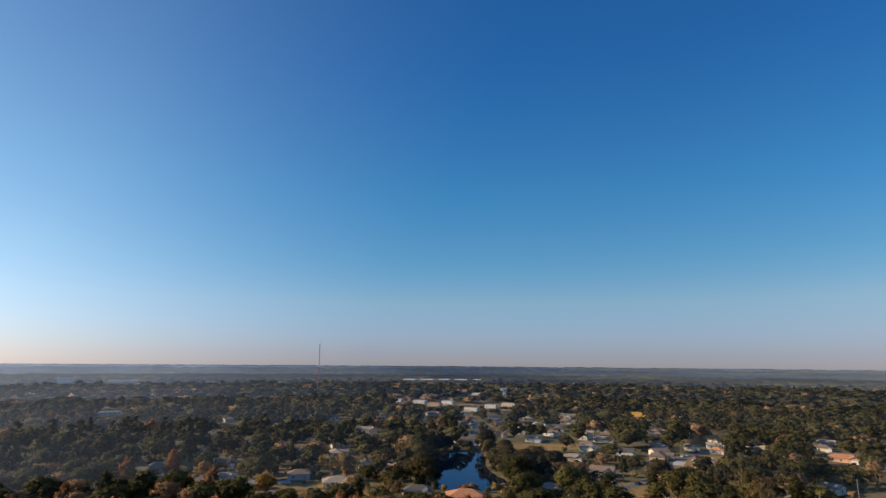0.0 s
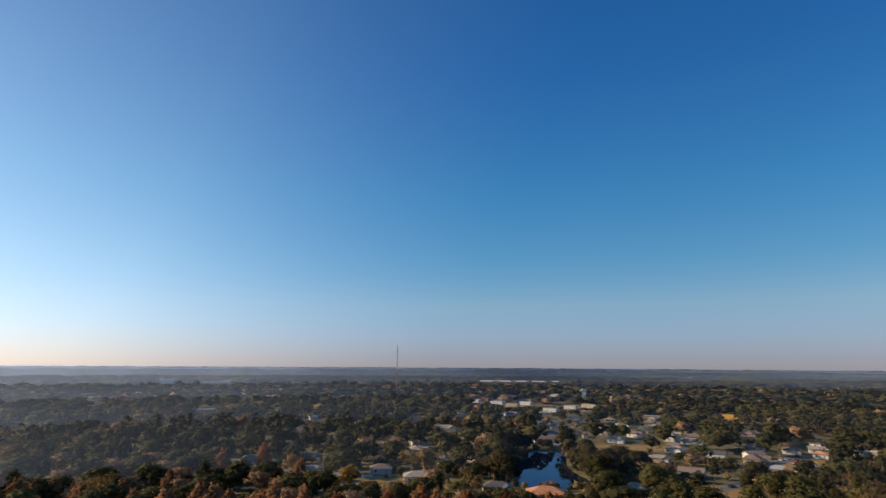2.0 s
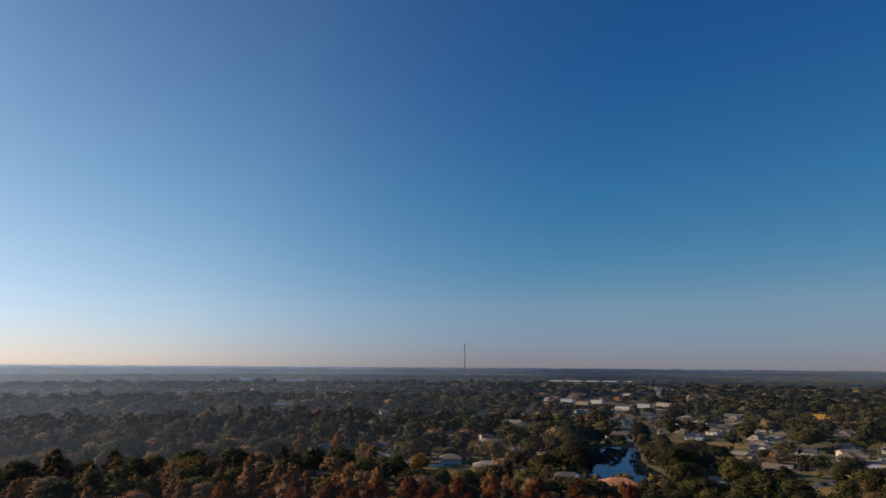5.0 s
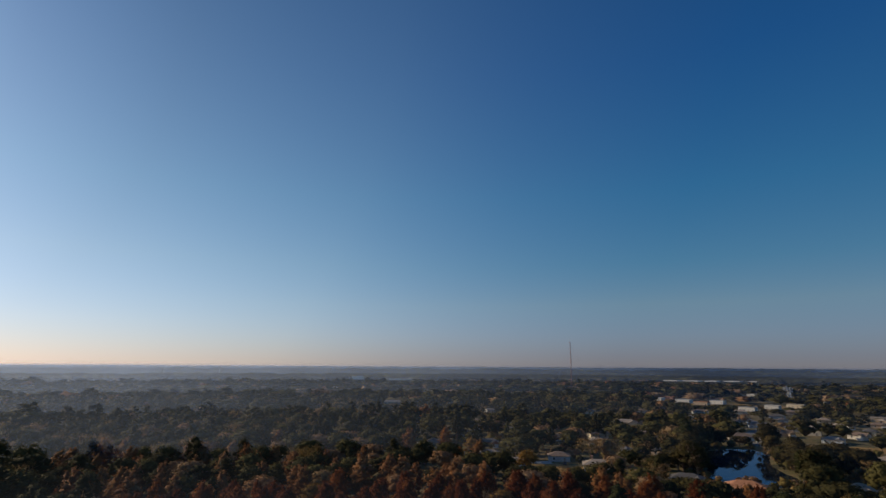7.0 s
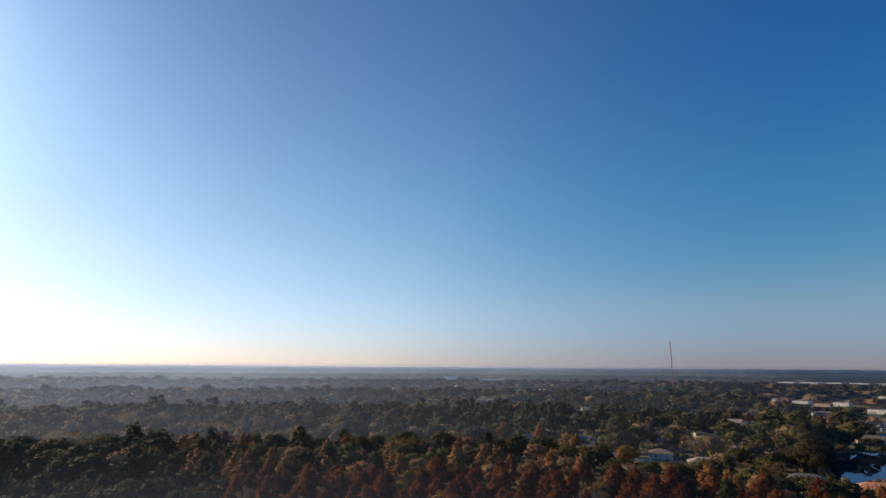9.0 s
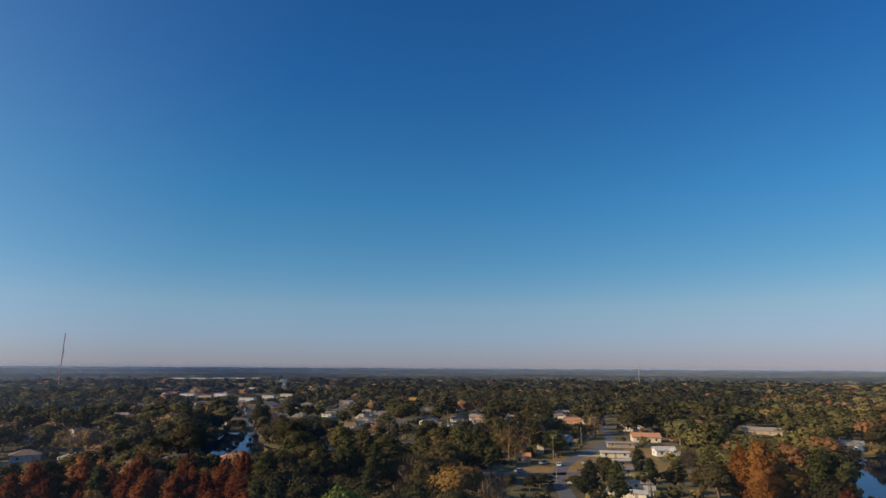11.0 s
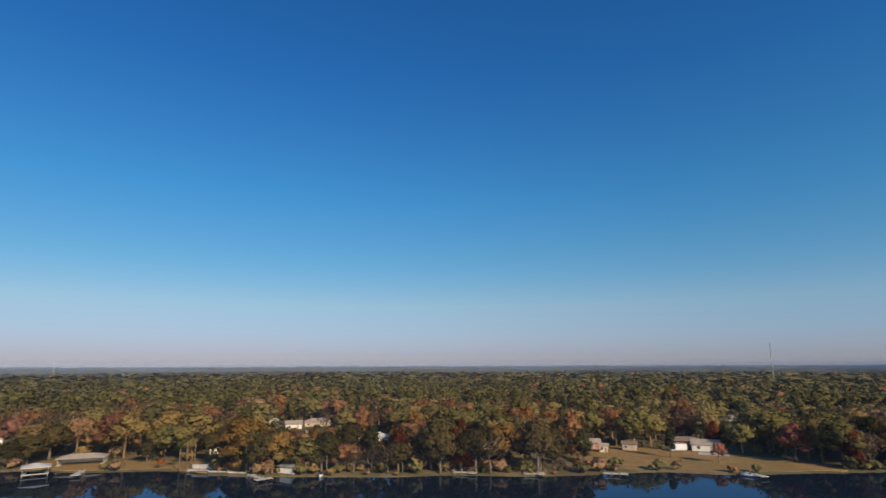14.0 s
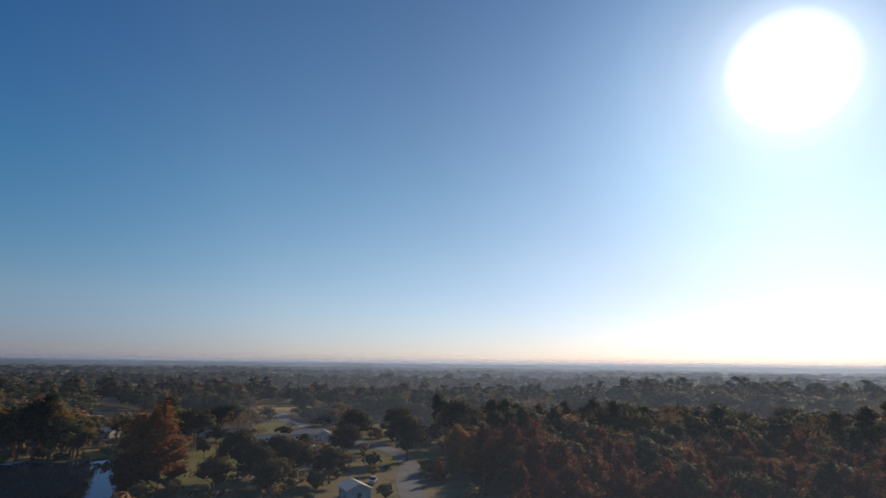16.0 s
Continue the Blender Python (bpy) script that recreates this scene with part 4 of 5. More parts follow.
def trunk_mesh(kind, seed):
    r = random.Random(seed)
    g, h = Geo(), {"oak": 8.5, "pine": 17.6, "cypress": 14, "round": 4.5, "bare": 8.0}[kind]
    k = {"oak": 0.38, "pine": 0.28, "cypress": 0.34, "round": 0.17, "bare": 0.26}[kind]
    bend = [(0.25 * r.uniform(-1, 1) * i, 0.25 * r.uniform(-1, 1) * i) for i in range(5)]
    line = [(bend[i][0], bend[i][1], -0.3 + (h + 0.3) * i / 4) for i in range(5)]
    g.tube(line, [k * 1.25, k, k * 0.8, k * 0.55, k * 0.18], 7)
    limbs = {"oak": 7, "pine": 6, "cypress": 5, "round": 4, "bare": 11}[kind]
    for i in range(limbs):
        s = 0.3 + 0.6 * i / limbs if kind != "pine" else 0.45 + 0.5 * i / limbs
        a, z = i * 2.4 + r.random(), s * h
        j = min(3, int(s * 4))
        f = s * 4 - j
        x0, y0 = line[j][0] * (1 - f) + line[j + 1][0] * f, line[j][1] * (1 - f) + line[j + 1][1] * f
        out = {"oak": 3.4, "pine": 2.4, "cypress": 2.2, "round": 1.6, "bare": 3.0}[kind] * r.uniform(0.7, 1.1) * (1.15 - 0.5 * s)
        up = out * (0.25 if kind in ("pine", "cypress") else 0.95)
        g.tube([(x0, y0, z), (x0 + out * 0.55 * math.cos(a), y0 + out * 0.55 * math.sin(a), z + up * 0.45), (x0 + out * math.cos(a + 0.2), y0 + out * math.sin(a + 0.2), z + up)], [k * 0.42, k * 0.25, k * 0.06], 5)
    return g.mesh("trunk", M_BARK, True)


TREE_KINDS = {  # name: form, leaves, label, clumps
    "oak_tree": ("oak", M_OAK, "broad live oak with dense dark olive leaves", 1900, 0.36),
    "pine_tree": ("pine", M_PINE, "tall pine with open tufts of green needles", 1100, 0.34),
    "cypress_tree": ("cypress", M_RUST, "tall bald cypress in rust-red autumn colour", 1700, 0.33),
    "amber_cypress": ("cypress", M_AMBER, "tall bald cypress in bright orange autumn colour", 3000, 0.27),
    "maple_tree": ("oak", M_GOLD, "broad tree with golden-orange autumn leaves", 1300, 0.38),
    "red_tree": ("round", M_RED, "small tree with bright red autumn leaves", 420, 0.30),
    "bare_tree": ("bare", M_TWIG, "leafless tree with fine grey-brown twigs", 420, 0.9),
    "yard_tree": ("round", M_OAK, "small rounded dark green yard tree", 420, 0.30),
    "russet_tree": ("oak", M_ROSE, "broad tree with dusty rose-brown autumn leaves", 1300, 0.36),
    "green_tree": ("oak", M_LIME, "broad tree with fresh bright green leaves", 1300, 0.40),
}
PROTOS = {}
for ki, (tn, (form, mat_, words, n_leaf, leaf)) in enumerate(TREE_KINDS.items()):
    PROTOS[tn] = []
    for var in range(3):
        v_, f_, _, s_ = crown_arrays(form, 100 + ki * 10 + var, n_leaf, leaf)
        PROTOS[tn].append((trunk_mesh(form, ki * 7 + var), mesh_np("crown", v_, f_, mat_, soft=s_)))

def tree(kind, x, y, height=None, wide=1.0, seed=None):
    r = random.Random(seed if seed is not None else int(x * 13 + y * 7))
    form, _, words, _, _ = TREE_KINDS[kind]
    k = (height or HEIGHT[form] * r.uniform(0.85, 1.15)) / HEIGHT[form]
    e = new(kind)
    e.location, e.rotation_euler, e.scale = (x, y, 0), (0, 0, r.uniform(0, 6.28)), (k * wide, k * wide, k)
    trunk, crown = PROTOS[kind][r.randrange(3)]
    part("trunk", trunk, e)
    part("crown", crown, e)
    tagged(e, words, "tree", kind.replace("_", " ") + "s")
    return e


# trees that can be told apart, one by one
NAMED = [
    ("amber_cypress", 163, 136, 20, 1.45), ("amber_cypress", 157, 131, 16, 1.1), ("amber_cypress", 169, 138, 16, 1.4), ("amber_cypress", 160, 141, 18, 1.1), ("amber_cypress", 153, 127, 11, 1.1),
    ("pine_tree", 172, 124, 17, 1.3), ("pine_tree", 178, 128, 18, 1.4), ("pine_tree", 184, 130, 17, 1.3), ("pine_tree", 190, 132, 15, 1.3), ("pine_tree", 176, 120, 14, 1.2),
    ("maple_tree", 158, 110, 7, 1.0), ("maple_tree", 164, 106, 7, 1.0), ("maple_tree", 170, 108, 8, 0.9), ("bare_tree", 170, 100, 9, 0.8), ("cypress_tree", 166, 112, 10, 1.2),
    ("oak_tree", 152, 150, 10, 0.8), ("yard_tree", 148, 158, 9, 1.1), ("bare_tree", 176, 180, 12, 1.0), ("bare_tree", 181, 184, 11, 1.0), ("oak_tree", 216, 186, 10, 0.8),
    ("green_tree", 27, 121, 18, 0.75), ("maple_tree", 66, 152, 15, 1.0), ("maple_tree", 72, 158, 14, 1.0), ("bare_tree", 76, 150, 13, 1.1), ("bare_tree", 70, 140, 13, 1.0),
    ("pine_tree", 112, 142, 16, 1.3), ("pine_tree", 108, 150, 15, 1.3), ("pine_tree", 116, 148, 14, 1.2), ("pine_tree", 150, 178, 13, 1.2), ("pine_tree", 138, 158, 13, 1.2),
    ("red_tree", 434, 158, 11, 0.9), ("red_tree", 243, -40, 4, 1.0), ("maple_tree", 446, -72, 16, 1.3), ("maple_tree", 436, -66, 14, 1.2), ("russet_tree", 290, -28, 18, 1.0), ("russet_tree", 344, -40, 17, 1.1), ("russet_tree", 330, 6, 15, 1.0), ("maple_tree", 318, -62, 18, 1.0), ("oak_tree", 290, -6, 14, 1.15), ("oak_tree", 283, 1, 11, 1.1),
    ("russet_tree", 300, 36, 13, 0.9), ("russet_tree", 294, 26, 12, 0.9), ("russet_tree", 268, -84, 14, 1.0), ("russet_tree", 378, -104, 16, 1.0), ("russet_tree", 366, -160, 15, 1.1), ("bare_tree", 300, -130, 15, 1.2), ("bare_tree", 290, -146, 15, 1.2), ("maple_tree", 312, 22, 13, 0.9),
    ("oak_tree", 262, -38, 8, 1.0), ("oak_tree", 250, -60, 11, 1.0), ("oak_tree", 236, -84, 13, 1.0), ("maple_tree", 228, -96, 12, 0.9), ("oak_tree", 222, -108, 14, 1.0),
    ("cypress_tree", 495, -172, 18, 1.3), ("cypress_tree", 500, -164, 17, 1.3), ("russet_tree", 111, -246, 15, 0.85), ("maple_tree", 116, -250, 13, 0.7), ("russet_tree", 127, -219, 8, 0.8), ("pine_tree", 146, -216, 12, 1.2), ("cypress_tree", 152, -260, 12, 1.3),
    ("cypress_tree", 102, -330, 16, 1.4), ("bare_tree", 112, -338, 18, 1.4), ("bare_tree", 102, -344, 17, 1.4), ("cypress_tree", 128, -330, 11, 1.3),
    ("amber_cypress", -93, -156, 23, 1.3), ("amber_cypress", -93, -166, 20, 1.1), ("yard_tree", -129, -187, 7, 1.03), ("oak_tree", -114, -148, 14, 0.95), ("oak_tree", -108, -130, 12, 1.15), ("oak_tree", -119, -131, 12, 1.2), ("oak_tree", -126, -122, 10, 1.2), ("oak_tree", -124, -142, 12, 1.1), ("bare_tree", -132, -136, 12, 1.2), ("oak_tree", -100, -140, 9, 1.2), ("oak_tree", -100, -118, 11, 1.3),
    ("oak_tree", -186, -167, 15, 1.1), ("oak_tree", -143, -133, 6, 1.4), ("oak_tree", -171, -127, 16, 1.05), ("oak_tree", -162, -150, 12, 1.2), ("oak_tree", -210, -161, 15, 1.1), ("oak_tree", -183, -247, 16, 1.19), ("oak_tree", -175, -261, 18, 0.93), ("bare_tree", -205, -259, 17, 1.06), ("oak_tree", -213, -129, 19, 1.1),
    ("amber_cypress", -172, -106, 14, 1.7), ("amber_cypress", -166, -96, 13, 1.6), ("cypress_tree", -158, -88, 12, 1.6), ("cypress_tree", -180, -96, 13, 1.5), ("oak_tree", -186, -87, 11, 1.25), ("bare_tree", -250, -134, 18, 1.7), ("bare_tree", -283, -134, 18, 1.7), ("pine_tree", -276, -267, 18, 1.6), ("oak_tree", -269, -285, 15, 1.2), ("oak_tree", -313, -259, 15, 1.16),
    ("pine_tree", 150, -168, 15, 1.4), ("oak_tree", 158, -160, 14, 1.0), ("oak_tree", 166, -156, 13, 1.0), ("pine_tree", 160, -150, 16, 1.5), ("maple_tree", 166, -142, 17, 1.0), ("oak_tree", 174, -140, 14, 1.0),
    ("cypress_tree", 190, -112, 15, 1.0), ("maple_tree", 198, -118, 14, 1.0), ("oak_tree", 180, -128, 8, 1.0), ("red_tree", 206, -108, 12, 1.1), ("pine_tree", 196, -104, 16, 1.4), ("oak_tree", 212, -92, 12, 1.1),
    ("oak_tree", 100, -262, 13, 1.1), ("pine_tree", 92, -270, 18, 1.5), ("oak_tree", 84, -280, 15, 1.2), ("pine_tree", 78, -286, 18, 1.5), ("oak_tree", 96, -280, 16, 1.2),
    ("oak_tree", -16, 312, 11, 1.1), ("oak_tree", -15, 330, 12, 1.0), ("oak_tree", -17, 350, 12, 1.1), ("oak_tree", -18, 372, 12, 1.1), ("oak_tree", -14, 394, 12, 1.1), ("oak_tree", 40, 346, 13, 1.1), ("oak_tree", 40, 366, 12, 1.1), ("oak_tree", 42, 392, 11, 1.1), ("oak_tree", -22, 296, 10, 1.0),
    ("cypress_tree", -10, 330, 8, 1.0), ("amber_cypress", -149, 328, 13, 1.3), ("amber_cypress", -113, 266, 11, 1.2), ("maple_tree", -120, 300, 11, 0.9), ("maple_tree", -80, 268, 11, 1.0), ("russet_tree", 255, 432, 12, 1.1), ("russet_tree", 246, 424, 10, 1.0), ("oak_tree", 46, 322, 15, 1.2), ("oak_tree", 54, 334, 15, 1.3), ("oak_tree", 62, 322, 14, 1.2), ("oak_tree", 48, 310, 13, 1.1), ("oak_tree", 112, 300, 14, 1.1), ("oak_tree", 40, 300, 10, 1.0), ("oak_tree", 70, 300, 10, 1.0),
]
# palms at the boat landing
def palm(x, y, h):
    e = new("palm_tree")
    e.location = (x, y, 0)
    g = Geo().tube([(0, 0, -0.3), (0.15, 0.1, h * 0.5), (0.1, 0.2, h)], [0.26, 0.18, 0.16], 7)
    part("trunk", g.mesh("trunk", M_BARK, True), e)
    r, g = random.Random(int(h * 10 + x)), Geo()
    for i in range(22):
        a, up = i * 2.4, r.uniform(-0.5, 1.0)
        pts = []
        for k in range(5):
            t = k / 4
            pts.append((0.1 + 2.2 * t * math.cos(a), 0.2 + 2.2 * t * math.sin(a), h + up * t * 1.6 - 1.5 * t * t))
        for k in range(4):
            (x0, y0, z0), (x1, y1, z1) = pts[k], pts[k + 1]
            w0, w1 = 0.34 * (1 - k / 4.4), 0.34 * (1 - (k + 1) / 4.4)
            sx, sy = -math.sin(a), math.cos(a)
            g.add([(x0 + sx * w0, y0 + sy * w0, z0 - 0.12), (x0, y0, z0), (x1, y1, z1), (x1 + sx * w1, y1 + sy * w1, z1 - 0.12), (x0 - sx * w0, y0 - sy * w0, z0 - 0.12), (x1 - sx * w1, y1 - sy * w1, z1 - 0.12)], [(0, 1, 2, 3), (1, 4, 5, 2)])
    part("crown", g.mesh("crown", M_PINE), e)
    tagged(e, "slender palm with a tuft of fronds at the boat landing", "palm", "palms at the landing")


for p in ((237, -48, 11), (238, -51, 12.5), (234, -45, 9), (232, -66, 9.5), (235, -69, 8.5), (262, -27, 6.5)):
    palm(*p)
for k_, x_, y_, h_, w_ in NAMED:
    tree(k_, x_, y_, h_, w_)


# ---- where the woods grow ----
def scatter(r0, r1, cell, seed):
    g = np.random.default_rng(seed)
    n = int(r1 / cell) + 1
    i, j = np.meshgrid(np.arange(-n, n + 1), np.arange(-n, n + 1))
    x, y = (i.ravel() + g.uniform(-0.45, 0.45, i.size)) * cell, (j.ravel() + g.uniform(-0.45, 0.45, i.size)) * cell
    r = np.hypot(x, y)
    ok = (r >= r0) & (r < r1)
    return x[ok], y[ok], g


def patchy(x, y, scale, off):
    """Smooth 0..1 variation over the country."""
    v = np.zeros(len(x))
    for k, (a, b, c) in enumerate(((1.0, 0.31, 1.7), (-0.57, 0.83, 4.1), (0.22, -1.3, 2.6), (1.9, 1.1, 0.4), (-1.6, 2.2, 5.2))):
        v += np.sin((a * x + b * y) / scale + c + off * (k + 1)) / (1 + 0.35 * k)
    return np.clip(0.5 + v / 4.2, 0, 1)


def zone(x, y):
    """Kinds of wood by place: chances of oak, pine, cypress, autumn broadleaf, bare."""
    az, r = np.degrees(np.arctan2(-x, y)), np.hypot(x, y)
    p = np.tile(np.array([0.60, 0.20, 0.01, 0.05, 0.14]), (len(x), 1))
    v = patchy(x, y, 60, 0.7)
    p[:, 1] += np.where((v > 0.6) & (r > 350), 0.3, 0)
    p[:, 3] += np.where(v < 0.3, 0.05, 0)
    p[:, 4] += np.where(v < 0.4, 0.10, 0)
    red = (az > -4) & (az < 55) & (r < 222 + 30 * patchy(x, y, 25, 1.3)) & (r > 60)
    p[red] = (0.05, 0.01, 0.82, 0.09, 0.03)
    dusk = (az >= 20) & (az < 62) & (r > 185) & (r < 310) & ~red
    p[dusk] = (0.40, 0.10, 0.32, 0.10, 0.08)
    green = (az >= 55) & (az < 84) & (r < 270)
    p[green] = (0.58, 0.30, 0.02, 0.04, 0.06)
    south = (az >= 84) & (az < 140) & (r < 190)
    p[south] = (0.28, 0.06, 0.48, 0.08, 0.10)
    east = (az < -78) & (az > -140) & (r < 420)
    p[east] = (0.42, 0.13, 0.05, 0.15, 0.25)
    shore = ((az > 150) | (az < -160)) & (r < 430)
    p[shore] = (0.60, 0.06, 0.05, 0.09, 0.20)
    back = (az < -78) & (az > -150) & (r >= 420)
    p[back] = (0.46, 0.34, 0.01, 0.07, 0.12)
    return p / p.sum(1)[:, None]


keep_a, seen_a = np.array(KEEP), np.array(SEEN)
open_a = np.array([(14, 292, 34), (14, 330, 30), (12, 370, 24), (150, -190, 50), (120, -225, 40), (-125, -225, 12), (-292, -330, 50), (-190, -362, 30), (-245, -190, 36), (-215, -240, 26), (-172, -122, 20), (-125, -172, 12),
                   (250, -20, 26), (128, 205, 22), (178, 250, 14), (208, 276, 20), (60, 434, 40), (-70, 296, 24), (150, 370, 16), (40, 880, 70), (-45, -284, 14), (346, -136, 26), (300, -118, 10), (380, 150, 40)], float)
seen_a = np.concatenate([seen_a, np.concatenate([open_a, np.zeros((len(open_a), 1))], 1)])
named_a = np.array([(t[1], t[2]) for t in NAMED])


def growth(x, y, h):
    """Which trees stand, and how high, so that houses, water, roads and lawns stay open."""
    ok = np.ones(len(x), bool)
    hide = np.random.default_rng(len(x)).random(len(x))
    for loop in WATERS:
        ok &= ~(inside(loop, x, y) | (edge_distance(loop, x, y) < 3.0))
    for _, loop in LAWN_LOOPS:
        ok &= ~inside(loop, x, y)
    for half, line in ROADS.values():
        ok &= edge_distance(np.array(line, float), x, y, False) > half + 2.2
    for kx, ky, kr in keep_a:
        ok &= np.hypot(x - kx, y - ky) > kr + 1.0
    for kx, ky in named_a:
        ok &= np.hypot(x - kx, y - ky) > 5.0
    for sx, sy, sw, soft in seen_a:
        d = math.hypot(sx, sy)
        ux, uy = -sx / d, -sy / d
        u, v = (x - sx) * ux + (y - sy) * uy, np.abs((x - sx) * uy - (y - sy) * ux)
        az = math.degrees(math.atan2(-sx, sy))
        eye = 50.0 if -24 < az < 45 else 36.0
        lane = (v < sw * (0.5 - 0.14 * soft) + 2.5 - 2.0 * soft) & (u > -3) & (u < min(d - 60, max(150, 17 * d / eye)))
        cap = 1.0 + 0.8 * soft + u * eye / d * (0.92 + 0.22 * soft)
        lane &= (hide > 0.5) | (soft < 0.5) | (u < 14)
        h = np.where(lane, np.minimum(h, cap), h)
    return ok & (h > 4.0), h


FORMS = ["oak", "pine", "cypress", "oak", "bare"]
TONES = [(0.06, 0.64), (0.0, 0.38), (0.80, 0.98), (0.62, 0.90), (0.58, 0.76)]


def woods(r0, r1, cell, n_leaf, leaf, seed, name, words, swell=1.0, trunks=False, variants=3):
    x, y, g = scatter(r0, r1, cell, seed)
    az = np.degrees(np.arctan2(-x, y))
    p = zone(x, y)
    kind = (g.random(len(x))[:, None] > np.cumsum(p, 1)).sum(1).clip(0, 4)
    tall = np.array([12.0, 15.5, 14.5, 11.5, 12.0])[kind] * g.uniform(0.80, 1.18, len(x))
    tall *= np.where((az < -58) | (az > 140), 1.28, 1.12)
    tall *= np.where((az > 60) & (az < 110) & (np.hypot(x, y) > 180), 1.15, 1.0) * np.where((az > 80) & (az < 106) & (np.hypot(x, y) > 330) & (np.hypot(x, y) < 620), 1.22, 1.0)
    tall *= np.where((az > -6) & (az < 60) & (np.hypot(x, y) < 300), 0.85, 1.0)
    ok, tall = growth(x, y, tall)
    open_town = patchy(x, y, 34, 0.2)
    ok &= ~((az > -42) & (az < 34) & (np.hypot(x, y) > 235) & (np.hypot(x, y) < 620) & (open_town > 0.66) & (g.random(len(x)) < 0.35))
    ok &= ~((az > 127) & (az < 147) & (np.hypot(x, y) < 262) & (g.random(len(x)) < 0.8))
    x, y, kind, tall = x[ok], y[ok], kind[ok], tall[ok]
    V, F, T, S, base = [], [], [], [], 0
    for k, form in enumerate(FORMS):
        for var in range(variants):
            sel = np.where((kind == k) & (np.arange(len(x)) % variants == var))[0]
            if not len(sel):
                continue
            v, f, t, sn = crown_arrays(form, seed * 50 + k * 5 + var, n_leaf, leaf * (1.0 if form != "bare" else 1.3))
            if trunks:
                gt = Geo().tube([(0, 0, -0.3), (0.1, 0, HEIGHT[form] * 0.45), (0, 0.1, HEIGHT[form] * 0.85)], [0.32, 0.24, 0.08], 4)
                tv = np.array(gt.v)
                tf = np.array([q for face in gt.f for q in ((face[0], face[1], face[2]), (face[0], face[2], face[3]))])
                f = np.concatenate([f, tf + len(v)])
                v = np.concatenate([v, tv])
                out = tv * np.array([1, 1, 0]) + np.array([0.01, 0, 0])
                sn = np.concatenate([sn, out / np.linalg.norm(out, axis=1)[:, None]])
                t = np.concatenate([t, np.full(len(tf), 9.0)])
            s = tall[sel] / HEIGHT[form]
            wd = np.maximum(s, 0.7) * g.uniform(0.9, 1.35, len(sel)) * swell
            a = g.uniform(0, 2 * np.pi, len(sel))
            ca, sa = np.cos(a) * wd, np.sin(a) * wd
            vx = v[None, :, 0] * ca[:, None] - v[None, :, 1] * sa[:, None] + x[sel][:, None]
            vy = v[None, :, 0] * sa[:, None] + v[None, :, 1] * ca[:, None] + y[sel][:, None]
            vz = v[None, :, 2] * s[:, None] + rise(np.hypot(x[sel], y[sel]), y[sel])[:, None]
            co, si = np.cos(a)[:, None], np.sin(a)[:, None]
            S.append(np.stack([sn[None, :, 0] * co - sn[None, :, 1] * si, sn[None, :, 0] * si + sn[None, :, 1] * co, sn[None, :, 2] + 0 * co], -1).reshape(-1, 3))
            lo, hi = TONES[k]
            # tone per tree, plus painted light: front-lit east lighter, town and south darker
            own = g.uniform(0, 1, len(sel)) * np.where((x[sel] > -y[sel] * 8) & (x[sel] < y[sel] * 1.2), (0.34, 0.5, 1.0, 0.5, 0.45)[k], 1.0)
            rr = np.hypot(x[sel], y[sel])
            lit_east = (x[sel] > 150) & (y[sel] < 260) & (k != 2)
            own = np.where(lit_east & (rr < 400), 0.48 + 0.52 * own, np.where(lit_east, (0.27 + 0.30 * own) if k == 0 else (0.62 + 0.38 * own) if k == 1 else 0.3 + 0.4 * own, own))
            own = np.where((y[sel] < 0) & (x[sel] < 100) & (k < 2), own * 0.5, own)
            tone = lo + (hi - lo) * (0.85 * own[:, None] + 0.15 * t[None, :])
            tone = np.where(t[None, :] > 5, 0.68, tone)
            V.append(np.stack([vx, vy, vz], -1).reshape(-1, 3))
            F.append((f[None] + (np.arange(len(sel)) * len(v))[:, None, None]).reshape(-1, 3) + base)
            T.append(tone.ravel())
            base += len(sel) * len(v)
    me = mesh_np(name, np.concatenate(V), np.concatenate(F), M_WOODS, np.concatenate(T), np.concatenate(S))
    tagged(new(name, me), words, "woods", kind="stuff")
    return len(x), len(me.polygons)


# single trees nearest to the middle of the plan, then the woods behind them
def near_trees():
    x, y, g = scatter(88, 214, 9.0, 21)
    p = zone(x, y)
    kind = (g.random(len(x))[:, None] > np.cumsum(p, 1)).sum(1).clip(0, 4)
    names = ["oak_tree", "pine_tree", "cypress_tree", "maple_tree", "bare_tree"]
    tall = np.array([12.5, 17.0, 15.0, 11.5, 12.0])[kind] * g.uniform(0.75, 1.2, len(x))
    tall *= np.where(np.degrees(np.arctan2(-x, y)) < -84, 1.3, 1.0)
    tall *= np.where((np.degrees(np.arctan2(-x, y)) > -6) & (np.degrees(np.arctan2(-x, y)) < 60), 0.84, 1.0)
    ok, tall = growth(x, y, tall)
    az, r = np.degrees(np.arctan2(-x, y)), np.hypot(x, y)
    ok &= ~((az > 116) & (az < 158) & (r < 172)) & ~((az > 124) & (az < 149) & (r < 214)) & ~((az < -27) & (az > -100) & (r < 205)) & ~((az > 84) & (az < 118) & (r < 105)) & ~((az < -60) & (az > -84) & (r > 190))
    n = 0
    for i in np.where(ok)[0]:
        tree(names[kind[i]], float(x[i]), float(y[i]), float(tall[i]), float(g.uniform(0.9, 1.3)), int(i))
        n += 1
    return n


near_trees()


def bank_trees():
    """Trees that lean over the far bank of the lake and the pond's edge."""
    g = np.random.default_rng(77)
    n = 0
    for loop in WATERS:
        fine = np.concatenate([loop + (np.roll(loop, -1, 0) - loop) * t for t in (0.0, 0.5)])
